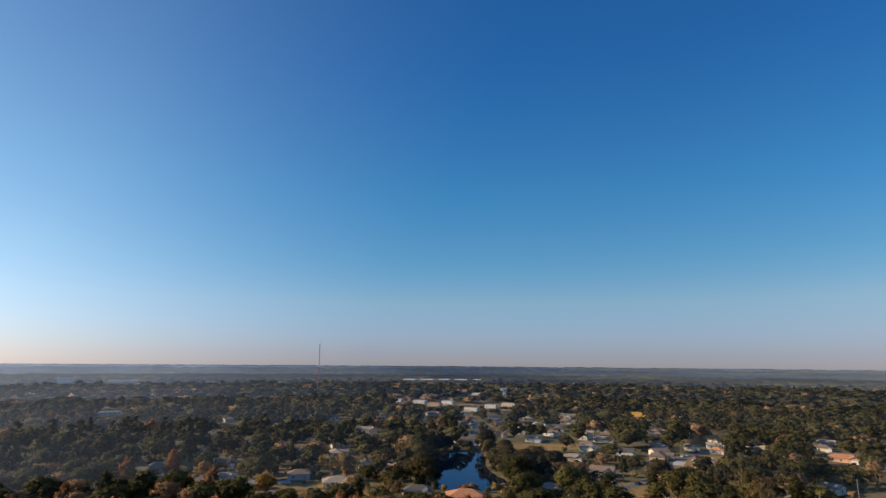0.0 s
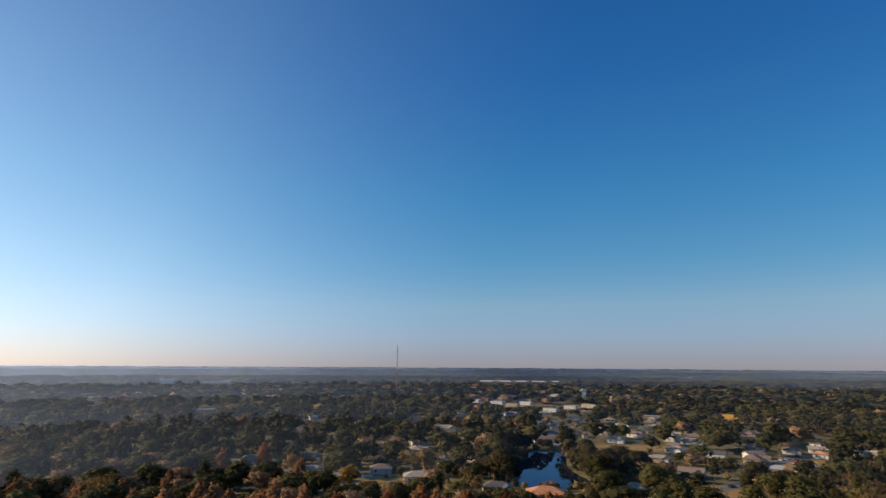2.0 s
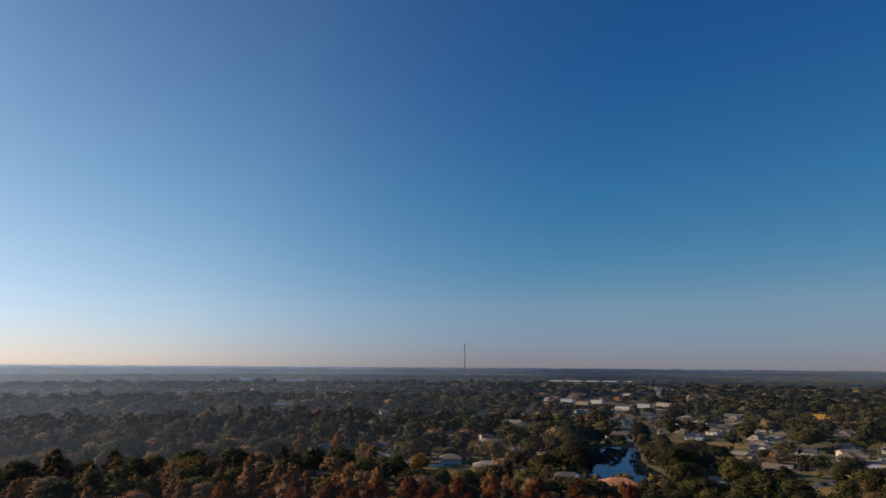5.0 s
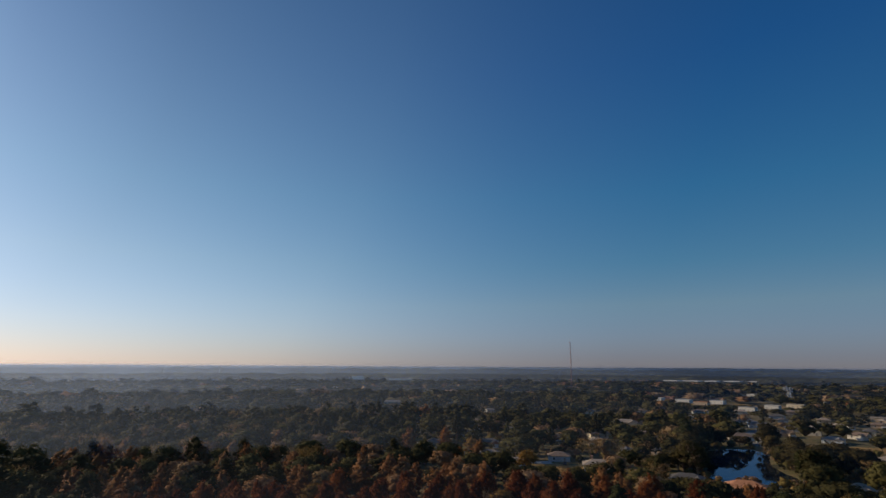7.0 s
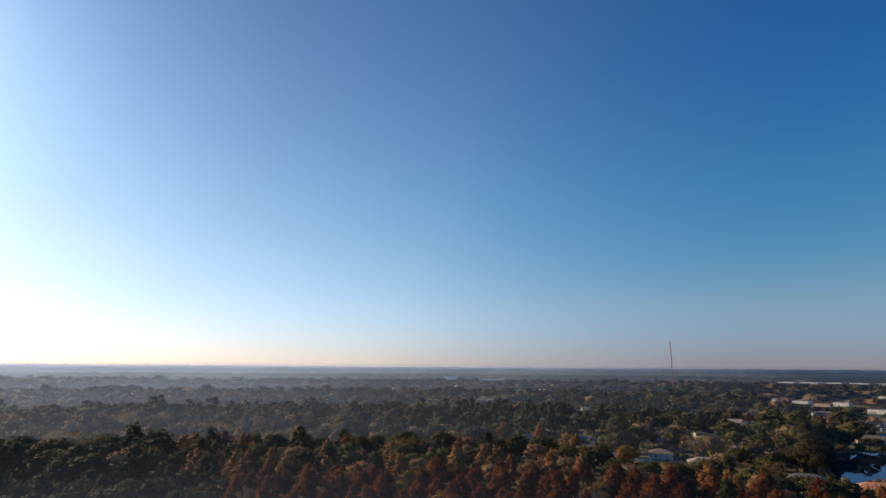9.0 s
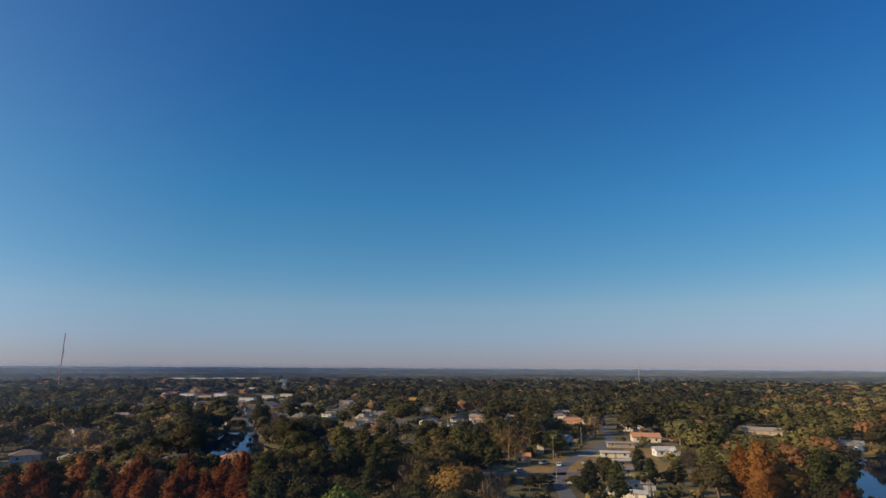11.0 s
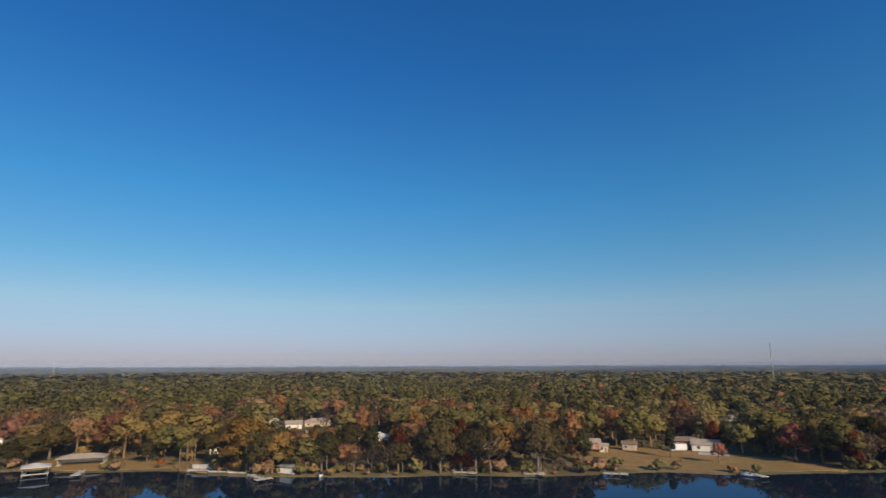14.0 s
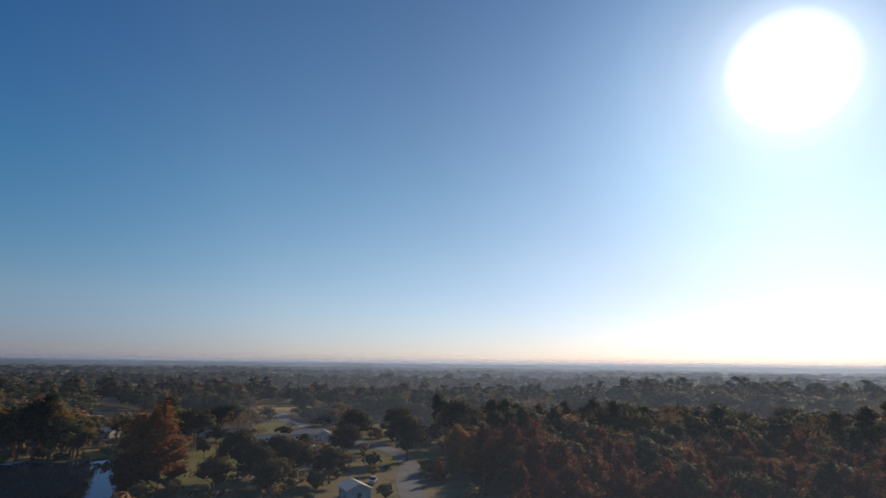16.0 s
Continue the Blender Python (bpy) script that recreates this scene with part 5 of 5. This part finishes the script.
        e = np.concatenate([np.roll(loop, -1, 0) - loop] * 2)
        for p, q in zip(fine, e):
            out = np.array([q[1], -q[0]]) / max(np.hypot(*q), 1e-6)
            for s_ in (-1, 1):
                c = p + out * s_ * g.uniform(3.6, 8.0)
                x, y = c[:1], c[1:]
                if g.random() > 0.5 or inside(loop, x, y)[0] or np.hypot(*c) < 185 or (c[0] > 120 and c[1] > 0 and np.hypot(*c) < 262):
                    continue
                k = int((g.random() > np.cumsum(zone(x, y)[0])).sum())
                ok, h = growth(x, y, np.array([(12.5, 16.5, 14.0, 11.5, 12.0)[min(k, 4)] * g.uniform(0.75, 1.25) * (1.4 if c[1] < -30 else 1.1)]))
                if ok[0]:
                    tree(["oak_tree", "pine_tree", "cypress_tree", "maple_tree", "bare_tree"][min(k, 4)], float(c[0]), float(c[1]), float(h[0]), float(g.uniform(0.85, 1.2)), n)
                    n += 1
    return n


bank_trees()
woods(214, 335, 12.0, 600, 0.42, 3, "woods", "mixed suburban woods of oak, pine and autumn trees", trunks=True, swell=1.1)
woods(335, 430, 12.2, 260, 0.64, 6, "woods", "mixed suburban woods of oak, pine and bare trees", trunks=True, swell=1.1)
woods(430, 820, 14.5, 66, 1.15, 4, "woods", "mixed winter woods of oak and pine with autumn colour", variants=4, swell=1.3)
woods(820, 1700, 25, 22, 2.6, 5, "woods", "distant winter woods fading into haze", variants=5, swell=2.2)


def undergrowth():
    """Shrubs that fill the gaps between the trees and line the banks."""
    x, y, g = scatter(150, 430, 11, 33)
    edge = [np.array([p + g.uniform(-1, 1, 2) * 2 for p in loop]) for loop in WATERS]
    nrm = []
    for loop, pts in zip(WATERS, edge):
        e = np.roll(loop, -1, 0) - np.roll(loop, 1, 0)
        q = np.repeat(np.stack([e[:, 1], -e[:, 0]], 1) / np.hypot(e[:, 0], e[:, 1])[:, None], 1, 0)
        for s_ in (-1, 1):
            nrm.append(pts + q * s_ * g.uniform(2.5, 7.0, (len(pts), 1)))
    banks = np.concatenate(nrm)
    x, y = np.concatenate([x, banks[:, 0]]), np.concatenate([y, banks[:, 1]])
    tall = g.uniform(1.2, 5.2, len(x))
    ok = np.ones(len(x), bool)
    for loop in WATERS:
        ok &= ~(inside(loop, x, y) | (edge_distance(loop, x, y) < 1.2))
    for _, loop in LAWN_LOOPS:
        ok &= ~inside(loop, x, y)
    for half, line in ROADS.values():
        ok &= edge_distance(np.array(line, float), x, y, False) > half + 2.5
    for kx, ky, kr in keep_a:
        ok &= np.hypot(x - kx, y - ky) > kr + 0.5
    x, y, tall = x[ok], y[ok], tall[ok]
    V, F, T, base = [], [], [], 0
    for var in range(4):
        sel = np.arange(var, len(x), 4)
        v, f, t, _ = crown_arrays("round", 900 + var, 34, 1.0)
        v = v - np.array([0, 0, 1.6])
        k, a = tall[sel] / 5.0, g.uniform(0, 6.28, len(sel))
        ca, sa = np.cos(a) * k * 1.2, np.sin(a) * k * 1.2
        V.append(np.stack([v[None, :, 0] * ca[:, None] - v[None, :, 1] * sa[:, None] + x[sel][:, None], v[None, :, 0] * sa[:, None] + v[None, :, 1] * ca[:, None] + y[sel][:, None], v[None, :, 2] * k[:, None] - 0.2 + 0 * sel[:, None]], -1).reshape(-1, 3))
        F.append((f[None] + (np.arange(len(sel)) * len(v))[:, None, None]).reshape(-1, 3) + base)
        T.append((g.uniform(0.05, 0.72, len(sel))[:, None] + 0.2 * t[None]).ravel())
        base += len(sel) * len(v)
    me = mesh_np("undergrowth", np.concatenate(V), np.concatenate(F), M_WOODS, np.concatenate(T))
    tagged(new("undergrowth", me), "low brown and olive shrubs between the trees", "shrubs", kind="stuff")
    return len(x), len(me.polygons)


undergrowth()


def far_canopy():
    """The unbroken tree tops towards the horizon."""
    rings = [1580.0]
    while rings[-1] < 4900:
        rings.append(rings[-1] + 12 + (rings[-1] - 1580) * 0.016)
    rings = np.array(rings)
    m = 760
    az = np.arange(m) * 2 * np.pi / m
    g = np.random.default_rng(12)
    R, A = np.meshgrid(rings, az, indexing="ij")
    R = R + g.uniform(-4, 4, R.shape)
    A = A + g.uniform(-0.4, 0.4, A.shape) * 2 * np.pi / m
    x, y = -R * np.sin(A), R * np.cos(A)
    z = rise(R, y) + 8.5 + g.uniform(-5.0, 5.0, R.shape) + 2.5 * (patchy(x.ravel(), y.ravel(), 90, 2.2).reshape(R.shape) - 0.5) + 1.2 * (patchy(x.ravel(), y.ravel(), 420, 0.9).reshape(R.shape) - 0.4)
    for px, py, pw in ((-33, 2040, 190), (-1000, 1650, 120), (760, 2560, 90)):
        pd = math.hypot(px, py)
        u, v = (x * px + y * py) / pd, np.abs(x * py - y * px) / pd
        z = np.where((v < pw) & (u > pd - 420) & (u < pd + 60), np.minimum(z, rise(R, y) + 1 + 0.02 * np.maximum(pd - u, 0)), z)
    n = len(rings)
    i, j = np.meshgrid(np.arange(n - 1), np.arange(m), indexing="ij")
    a, b = (i * m + j).ravel(), (i * m + (j + 1) % m).ravel()
    tris = np.concatenate([np.stack([a, a + m, b + m], 1), np.stack([a, b + m, b], 1)])
    cx, cy = x.ravel()[tris[:, 0]], y.ravel()[tris[:, 0]]
    # lighter towards the east: its front-lit look is put into the tone
    tone = np.clip(0.03 + 0.14 * np.clip(cx / 2500, 0, 1) + 0.24 * patchy(cx, cy, 150, 3.1) + 0.2 * g.random(len(tris)) * (g.random(len(tris)) < 0.4), 0, 0.6)
    me = mesh_np("far_woods", np.stack([x.ravel(), y.ravel(), z.ravel()], 1), tris, M_WOODS, tone)
    tagged(new("far_woods", me), "far woods that close the flat horizon", "woods", kind="stuff")
    return len(tris)


far_canopy()

# ---- by the water ----
def jetty(x, y, length, rot, wide=1.8, head=0.0, label="weathered grey wooden jetty over the lake"):
    e = new("jetty")
    e.location, e.rotation_euler = (x, y, 0), (0, 0, radians(rot))
    deck = Geo().box(-wide / 2, 0, 0.25, wide / 2, length, 0.4).box(-wide / 2, 0, 0.1, -wide / 2 + 0.12, length, 0.25).box(wide / 2 - 0.12, 0, 0.1, wide / 2, length, 0.25)
    if head:
        deck.box(-head / 2, length, 0.25, head / 2, length + 2.4, 0.4)
    part("deck", deck.mesh("deck", M_DECK), e)
    post = Geo().tube([(0, 0, -3.0), (0, 0, 1.0)], [0.13, 0.12], 6).mesh("post", M_POST)
    for i in range(int(length / 2.5) + 1):
        for s in (-1, 1):
            part("post", post, e, (s * (wide / 2 + 0.1), min(0.6 + i * 2.5, length - 0.2), 0))
    tagged(e, label, "jetty", "jetties round the lake")


def boathouse(x, y, w, d, rot, roof="pale", walls=False, high=2.6, label="open boathouse with a pale roof on posts over the water"):
    e = new("boathouse")
    e.location, e.rotation_euler = (x, y, 0), (0, 0, radians(rot))
    a, b = w / 2, d / 2
    part("deck", Geo().box(-a, -b, 0.15, -a + 1.2, b, 0.35).box(a - 1.2, -b, 0.15, a, b, 0.35).box(-a + 1.2, b - 1.2, 0.15, a - 1.2, b, 0.35).mesh("deck", M_DECK), e)
    post = Geo().tube([(0, 0, -3.0), (0, 0, high + 0.05)], [0.14, 0.12], 6).mesh("post", M_POST)
    for sx in (-1, 1):
        for q in (-1, 0, 1):
            part("post", post, e, (sx * (a - 0.25), q * (b - 0.3), 0))
    o = 0.5
    base = [(-a - o, -b - o), (a + o, -b - o), (a + o, b + o), (-a - o, b + o)]
    if a > b:
        base = base[1:] + base[:1]
    top, s = high + min(a, b) * 0.32, max(abs(b - a), 0.25)
    ridge = [(-s, 0, top), (s, 0, top)] if a > b else [(0, -s, top), (0, s, top)]
    if a > b:
        ridge.reverse()
    g = Geo().add([(*p, high - 0.15) for p in base] + [(*p, high + 0.05) for p in base] + ridge,
                  [(3, 2, 1, 0), (0, 1, 5, 4), (1, 2, 6, 5), (2, 3, 7, 6), (3, 0, 4, 7), (4, 5, 8), (5, 6, 9, 8), (6, 7, 9), (7, 4, 8, 9)])
    part("roof", g.mesh("roof", M_ROOFS[roof]), e)
    if walls:
        part("wall", Geo().box(-a + 0.1, b - 1.0, 0.35, a - 0.1, b - 0.8, high).box(-a + 0.1, -b + 0.3, 0.35, -a + 0.3, b - 1.0, high).box(a - 0.3, -b + 0.3, 0.35, a - 0.1, b - 1.0, high).mesh("wall", M_WALLS["white"]), e)
    tagged(e, label, "boathouse", "boathouses on the lake")


def boat(x, y, rot, length=5.5, colour="white", label="small white motorboat moored at the bank"):
    e = new("boat")
    e.location, e.rotation_euler = (x, y, -0.45), (0, 0, radians(rot))
    L, v, f = length, [], []
    sections = ((-0.5, 0.85, 0.75), (-0.2, 0.95, 0.75), (0.15, 0.9, 0.8), (0.38, 0.55, 0.9), (0.5, 0.05, 1.0))
    for t, hw, hz in sections:
        v += [(-hw, t * L, hz), (-hw * 0.7, t * L, 0.1), (0, t * L, -0.2), (hw * 0.7, t * L, 0.1), (hw, t * L, hz), (hw * 0.8, t * L, hz - 0.05), (-hw * 0.8, t * L, hz - 0.05)]
    for i in range(4):
        for k in range(7):
            f.append((i * 7 + k, i * 7 + (k + 1) % 7, (i + 1) * 7 + (k + 1) % 7, (i + 1) * 7 + k))
    f += [tuple(range(7))[::-1], tuple(range(28, 35))]
    part("hull", mesh_from("hull", v, f, M_CARS[colour], True), e)
    part("windscreen", Geo().prism([(-0.7, 0.7), (0.7, 0.7), (0.55, 1.25), (-0.55, 1.25)], L * 0.05, L * 0.08).mesh("windscreen", M_GLASS), e)
    part("outboard_motor", Geo().box(-0.2, -0.5 * L - 0.4, 0.2, 0.2, -0.5 * L, 1.15).box(-0.08, -0.5 * L - 0.3, -0.5, 0.08, -0.5 * L - 0.1, 0.2).mesh("outboard_motor", M_TYRE), e)
    tagged(e, label, "boat", "boats on the lake")


def landing(x, y, rot):
    """The boat landing: a pale bulkhead, a floating deck in steps, a slipway and a white board."""
    e = new("boat_landing")
    e.location, e.rotation_euler = (x, y, 0), (0, 0, radians(rot))
    part("bulkhead", Geo().box(-12, 3.6, -1.6, 8, 4.3, 1.5).box(-12, 3.4, 1.5, 8, 4.6, 1.7).mesh("bulkhead", M_DRIVE), e, label="pale concrete bulkhead")
    for i, (x0, x1, y0, y1) in enumerate(((-12, -3, 0.2, 3.3), (-3, 5, -0.8, 2.2), (5, 13, -1.8, 1.0))):
        part("deck", Geo().box(x0 + 0.1, y0, -0.2, x1 - 0.1, y1, 0.35).box(x0 + 0.3, y0 + 0.2, -0.9, x1 - 0.3, y1 - 0.2, -0.2).mesh("deck", M_DRIVE), e)
    part("slipway", Geo().add([(-6, 1.2, -0.4), (-4.6, 1.2, -0.4), (-4.6, 6.5, 1.5), (-6, 6.5, 1.5), (-6, 1.2, -0.6), (-4.6, 1.2, -0.6), (-4.6, 6.5, 1.3), (-6, 6.5, 1.3)],
                              [(0, 1, 2, 3), (7, 6, 5, 4), (0, 4, 5, 1), (1, 5, 6, 2), (2, 6, 7, 3), (3, 7, 4, 0)]).mesh("slipway", M_TRIM), e, label="white painted slipway")
    part("board", Geo().box(13.2, -1.9, 0.1, 13.35, 0.1, 2.3).mesh("board", M_TRIM), e, label="upright white board at the end of the deck")
    post = Geo().tube([(0, 0, -3.0), (0, 0, 1.3)], [0.14, 0.12], 6).mesh("post", M_POST)
    for q, w in ((13.3, -2.0), (13.3, 1.1), (9, -2.0), (5, -2.0), (1, -1.0), (-3, -1.0), (-7, 0.0), (-11.8, 0.0)):
        part("post", post, e, (q, w, 0))
    tagged(e, "low boat landing with pale bulkhead, grey decks and white slipway", "boat landing")


for x, y, ln, rt, hd in ((172, -124, 6, 130, 4.5), (155, -142, 5, 140, 5), (139, -165, 6, 130, 4), (110, -206, 6, 70, 3), (197, -100, 8, 115, 0), (-55, -280, 9, -20, 4), (-92, -232, 8, -60, 3), (-24, -288, 7, 0, 4),
                         (300, 50, 9, 85, 4), (286, 34, 10, 80, 6), (376, 155, 6, 120, 3), (338, 186, 7, 150, 4), (209, -63, 9, 100, 6), (254, -16, 8, 75, 3)):
    jetty(x, y, ln, rt, head=hd)
boathouse(258, -2, 8, 7, 88, "pale", label="square boathouse with a pale hipped roof over the water")
boathouse(206, -77, 6, 7, -62, "grey", True, label="white boathouse with a grey roof at the bank")
boathouse(273, -17, 16, 8, -104, "tan", True, high=2.7, label="open-fronted waterside pavilion with a wide tan roof on white posts")
landing(224, -56, -133)
boathouse(320, 214, 9, 8, -60, "grey", True, label="white boathouse with a grey roof on the far shore")
for x, y, rt in ((210, -64, 100), (196, -84, 60), (108, -204, 100), (288, 42, 70), (304, 58, 30)):
    boat(x, y, rt)


# ---- vehicles ----
WHEEL_T = Geo().tube([(-0.11, 0, 0), (0.11, 0, 0)], [0.34, 0.34], 14).mesh("tyre", M_TYRE)
WHEEL_R = Geo().tube([(-0.125, 0, 0), (0.125, 0, 0)], [0.19, 0.19], 10).mesh("rim", M_STEEL)


def car(x, y, rot, colour="white", kind="car"):
    e = new("car" if kind == "car" else kind)
    e.location, e.rotation_euler = (x, y, 0.06), (0, 0, radians(rot))
    if kind == "car":
        low = [(-2.2, 0.3), (2.2, 0.3), (2.25, 0.62), (2.1, 0.86), (1.0, 0.95), (-1.9, 1.0), (-2.2, 0.9)]
        cab = [(0.95, 0.95), (0.25, 1.43), (-1.1, 1.45), (-1.85, 1.0)]
        length = 1.4
    elif kind == "pickup_truck":
        low = [(-2.7, 0.4), (2.6, 0.4), (2.65, 0.8), (2.5, 1.1), (1.2, 1.15), (-2.7, 1.15)]
        cab = [(1.2, 1.15), (0.6, 1.8), (-0.9, 1.82), (-1.0, 1.15)]
        length = 1.7
    else:
        low = [(-4.2, 0.5), (2.8, 0.5), (2.8, 0.9), (-4.2, 0.9)]
        cab = [(2.7, 0.9), (2.5, 2.3), (1.2, 2.4), (1.2, 0.9)]
        length = 2.2
    for nm, prof, half, mt in (("body", low, 0.9, M_CARS[colour]), ("cabin", cab, 0.76, M_GLASS)):
        g = Geo().prism(prof, -half, half)
        part(nm, g.mesh(nm, mt), e)
    rf = [p for p in cab if p[1] > 1.3]
    x0, x1, zt = min(p[0] for p in rf), max(p[0] for p in rf), max(p[1] for p in rf)
    part("roof", Geo().box(x0 - 0.05, -0.74, zt - 0.02, x1 + 0.05, 0.74, zt + 0.06).mesh("roof", M_CARS[colour]), e)
    if kind == "box_truck":
        part("cargo_box", Geo().box(-4.2, -1.15, 0.95, 1.0, 1.15, 3.2).mesh("cargo_box", M_CARS["white"]), e)
    for sx in (-length, length):
        for sy in (-0.82, 0.82):
            w = part("wheel", WHEEL_T, e, (sx, sy, 0.32), 90)
            part("rim", WHEEL_R, w)
    words = {"car": "car", "pickup_truck": "pickup truck", "box_truck": "box truck"}[kind]
    tagged(e, f"parked {colour} {words} beside a house", "vehicle", "parked vehicles")


for x, y, rt, c, k in ((154, -233, 60, "white", "box_truck"), (-160, -200, 40, "white", "car"), (-178, -205, 120, "silver", "car"), (-183, -186, 130, "white", "car"), (-175, -183, 40, "silver", "car"),
                       (-134, -112, 30, "silver", "pickup_truck"), (163, 398, 60, "white", "car"), (168, 402, 60, "silver", "car"), (172, 396, 20, "red", "car"), (180, 415, 150, "black", "car"), (128, 372, 40, "white", "car"),
                       (82, 290, 50, "white", "pickup_truck"), (88, 297, 50, "silver", "car"), (118, 318, 30, "red", "car"), (102, 307, 40, "black", "car"), (144, 222, 50, "white", "car"), (140, 228, 20, "silver", "pickup_truck"),
                       (186, 224, 60, "white", "car"), (-86, 300, 20, "white", "car"), (-100, 298, 30, "white", "car"), (-70, 304, 100, "black", "car"), (-118, 314, 20, "silver", "car"), (-105, 287, 10, "red", "car"),
                       (34, 524, 90, "white", "car"), (30, 600, 95, "white", "car"), (120, 214, 0, "silver", "car"), (-226, -246, 60, "white", "car"), (126, 188, 60, "white", "pickup_truck"), (204, 424, 30, "blue", "car"), (-62, 286, 15, "blue", "car")):
    car(x, y, rt, c, k)

# pale drives in front of some houses
for x, y, ln, wd, rt in ((86, 318, 14, 6, -30), (-58, 284, 10, 6, 12), (150, 372, 16, 7, 60), (60, 274, 12, 5, -20), (-20, 268, 8, 6, 6), (172, 388, 22, 12, 60), (165, 222, 16, 5, -28), (136, 166, 16, 6, -35), (176, 242, 14, 5, -28),
                         (-172, -188, 18, 10, 130), (140, -238, 12, 8, -150), (355, -128, 12, 6, -110), (-92, 302, 30, 8, 22)):
    g = Geo().box(-ln / 2, -wd / 2, -0.2, ln / 2, wd / 2, 0.07)
    ob = new("driveway", g.mesh("driveway", M_DRIVE))
    ob.location, ob.rotation_euler = (x, y, 0), (0, 0, radians(rt))
    tagged(ob, "pale concrete drive beside a house", "driveway", kind="structure")


# ---- masts, poles ----
def mast(x, y, h, side, label, red=False):
    """A guyed lattice mast."""
    e = new("radio_mast")
    e.location = (x, y, 0)
    g = Geo()
    c = [(side * math.cos(a), side * math.sin(a)) for a in (0.5, 2.6, 4.7)]
    for p in c:
        g.tube([(*p, 0), (*p, h)], [0.16, 0.16], 5)
    n = int(h / (side * 2.2))
    for i in range(n):
        z0, z1 = h * i / n, h * (i + 1) / n
        for k in range(3):
            g.tube([(*c[k], z0), (*c[(k + 1) % 3], z1)], [0.09, 0.09], 4)
            g.tube([(*c[k], z1), (*c[(k + 1) % 3], z1)], [0.08, 0.08], 4)
    part("lattice", g.mesh("lattice", M_REDSTEEL if red else M_STEEL), e)
    part("antenna", Geo().tube([(0, 0, h - 0.5), (0, 0, h + 7)], [0.14, 0.06], 5).mesh("antenna", M_STEEL), e)
    wire = Geo()
    for lvl in (0.5, 0.95):
        for k in range(3):
            a = (0.5, 2.6, 4.7)[k]
            wire.tube([(*c[k], h * lvl), (h * 0.5 * math.cos(a), h * 0.5 * math.sin(a), 0)], [0.05, 0.05], 3)
    part("guy_wires", wire.mesh("guy_wires", M_STEEL), e)
    dish = Geo().tube([(side + 0.1, 0, h * 0.62), (side + 1.3, 0, h * 0.62)], [1.1, 1.1], 10).tube([(side + 0.1, 0, h * 0.55), (side + 1.2, 0, h * 0.55)], [0.9, 0.9], 10).box(side, -0.6, h * 0.66, side + 1.2, 0.6, h * 0.72)
    part("dish", dish.mesh("dish", M_TRIM), e)
    tagged(e, label, "mast", "radio masts")


mast(-248.6, 1150, 99, 0.7, "tall guyed lattice radio mast above the woods", True)
mast(873, 1021, 58, 0.5, "thin pale mast far off above the woods")
mast(2438, -32, 70, 1.4, "faint mast on the horizon")
mast(470, -1010, 72, 0.5, "dark guyed mast far off beyond the lake")
mast(-1450, -1560, 60, 0.8, "faint mast in the haze below the sun")


def utility_pole(x, y, rot, h=10.5):
    e = new("utility_pole")
    e.location, e.rotation_euler = (x, y, 0), (0, 0, radians(rot))
    part("pole", Geo().tube([(0, 0, -0.4), (0, 0, h)], [0.17, 0.11], 7).mesh("pole", M_POST), e)
    part("crossarm", Geo().box(-1.2, -0.06, h - 0.9, 1.2, 0.06, h - 0.75).mesh("crossarm", M_POST), e)
    ins = Geo().tube([(0, 0, 0), (0, 0, 0.25)], [0.06, 0.04], 6).mesh("insulator", M_STEEL)
    for q in (-1.05, -0.4, 0.4, 1.05):
        part("insulator", ins, e, (q, 0, h - 0.75))
    tagged(e, "weathered wooden utility pole with a crossarm", "utility pole", "utility poles")


for x, y, rt in ((245, -180, 40), (262, -190, 40), (122, 190, 60), (150, 236, 50), (188, 268, 40), (228, -328, 20), (-198, -146, 60), (-212, -196, 80), (130, 338, 50), (160, 392, 50), (24, 500, 0), (36, 556, 0), (-108, 300, 70)):
    utility_pole(x, y, rt)

# ---- smoke from a garden fire ----
def veil(name, density, scale):
    m, n, l, b = nodes_of(name)
    co, no, r = n.new("ShaderNodeTexCoord"), n.new("ShaderNodeTexNoise"), n.new("ShaderNodeMapRange")
    no.inputs["Scale"].default_value, no.inputs["Detail"].default_value = scale, 5
    l.new(co.outputs["Generated"], no.inputs["Vector"])
    r.inputs[1].default_value, r.inputs[2].default_value, r.inputs[4].default_value = 0.35, 0.7, density
    l.new(no.outputs[0], r.inputs[0])
    l.new(r.outputs[0], b.inputs["Alpha"])
    b.inputs["Base Color"].default_value, b.inputs["Roughness"].default_value = (0.75, 0.78, 0.82, 1), 1.0
    return m


M_SMOKE = veil("smoke", 0.42, 5)
sm = Geo()
rs = random.Random(4)
for i in range(60):
    t = (i / 59) ** 0.8
    cx, cy, cz, cr = -5 * t + rs.uniform(-1, 1) * 5 * t, rs.uniform(-1, 1) * 4 * t, 3 + 21 * t + rs.uniform(-1, 1), 0.5 + rs.uniform(0.8, 2.2) * t
    sm.add([(cx + p[0] * cr, cy + p[1] * cr, cz + p[2] * cr * 1.2) for p in ICO_V], [tuple(int(k) for k in q) for q in ICO_F])
ob = new("smoke_plume", sm.mesh("smoke_plume", M_SMOKE, True))
ob.location = (101, 900, 0)
tagged(ob, "pale plume of smoke that rises from the trees", "smoke", kind="stuff")
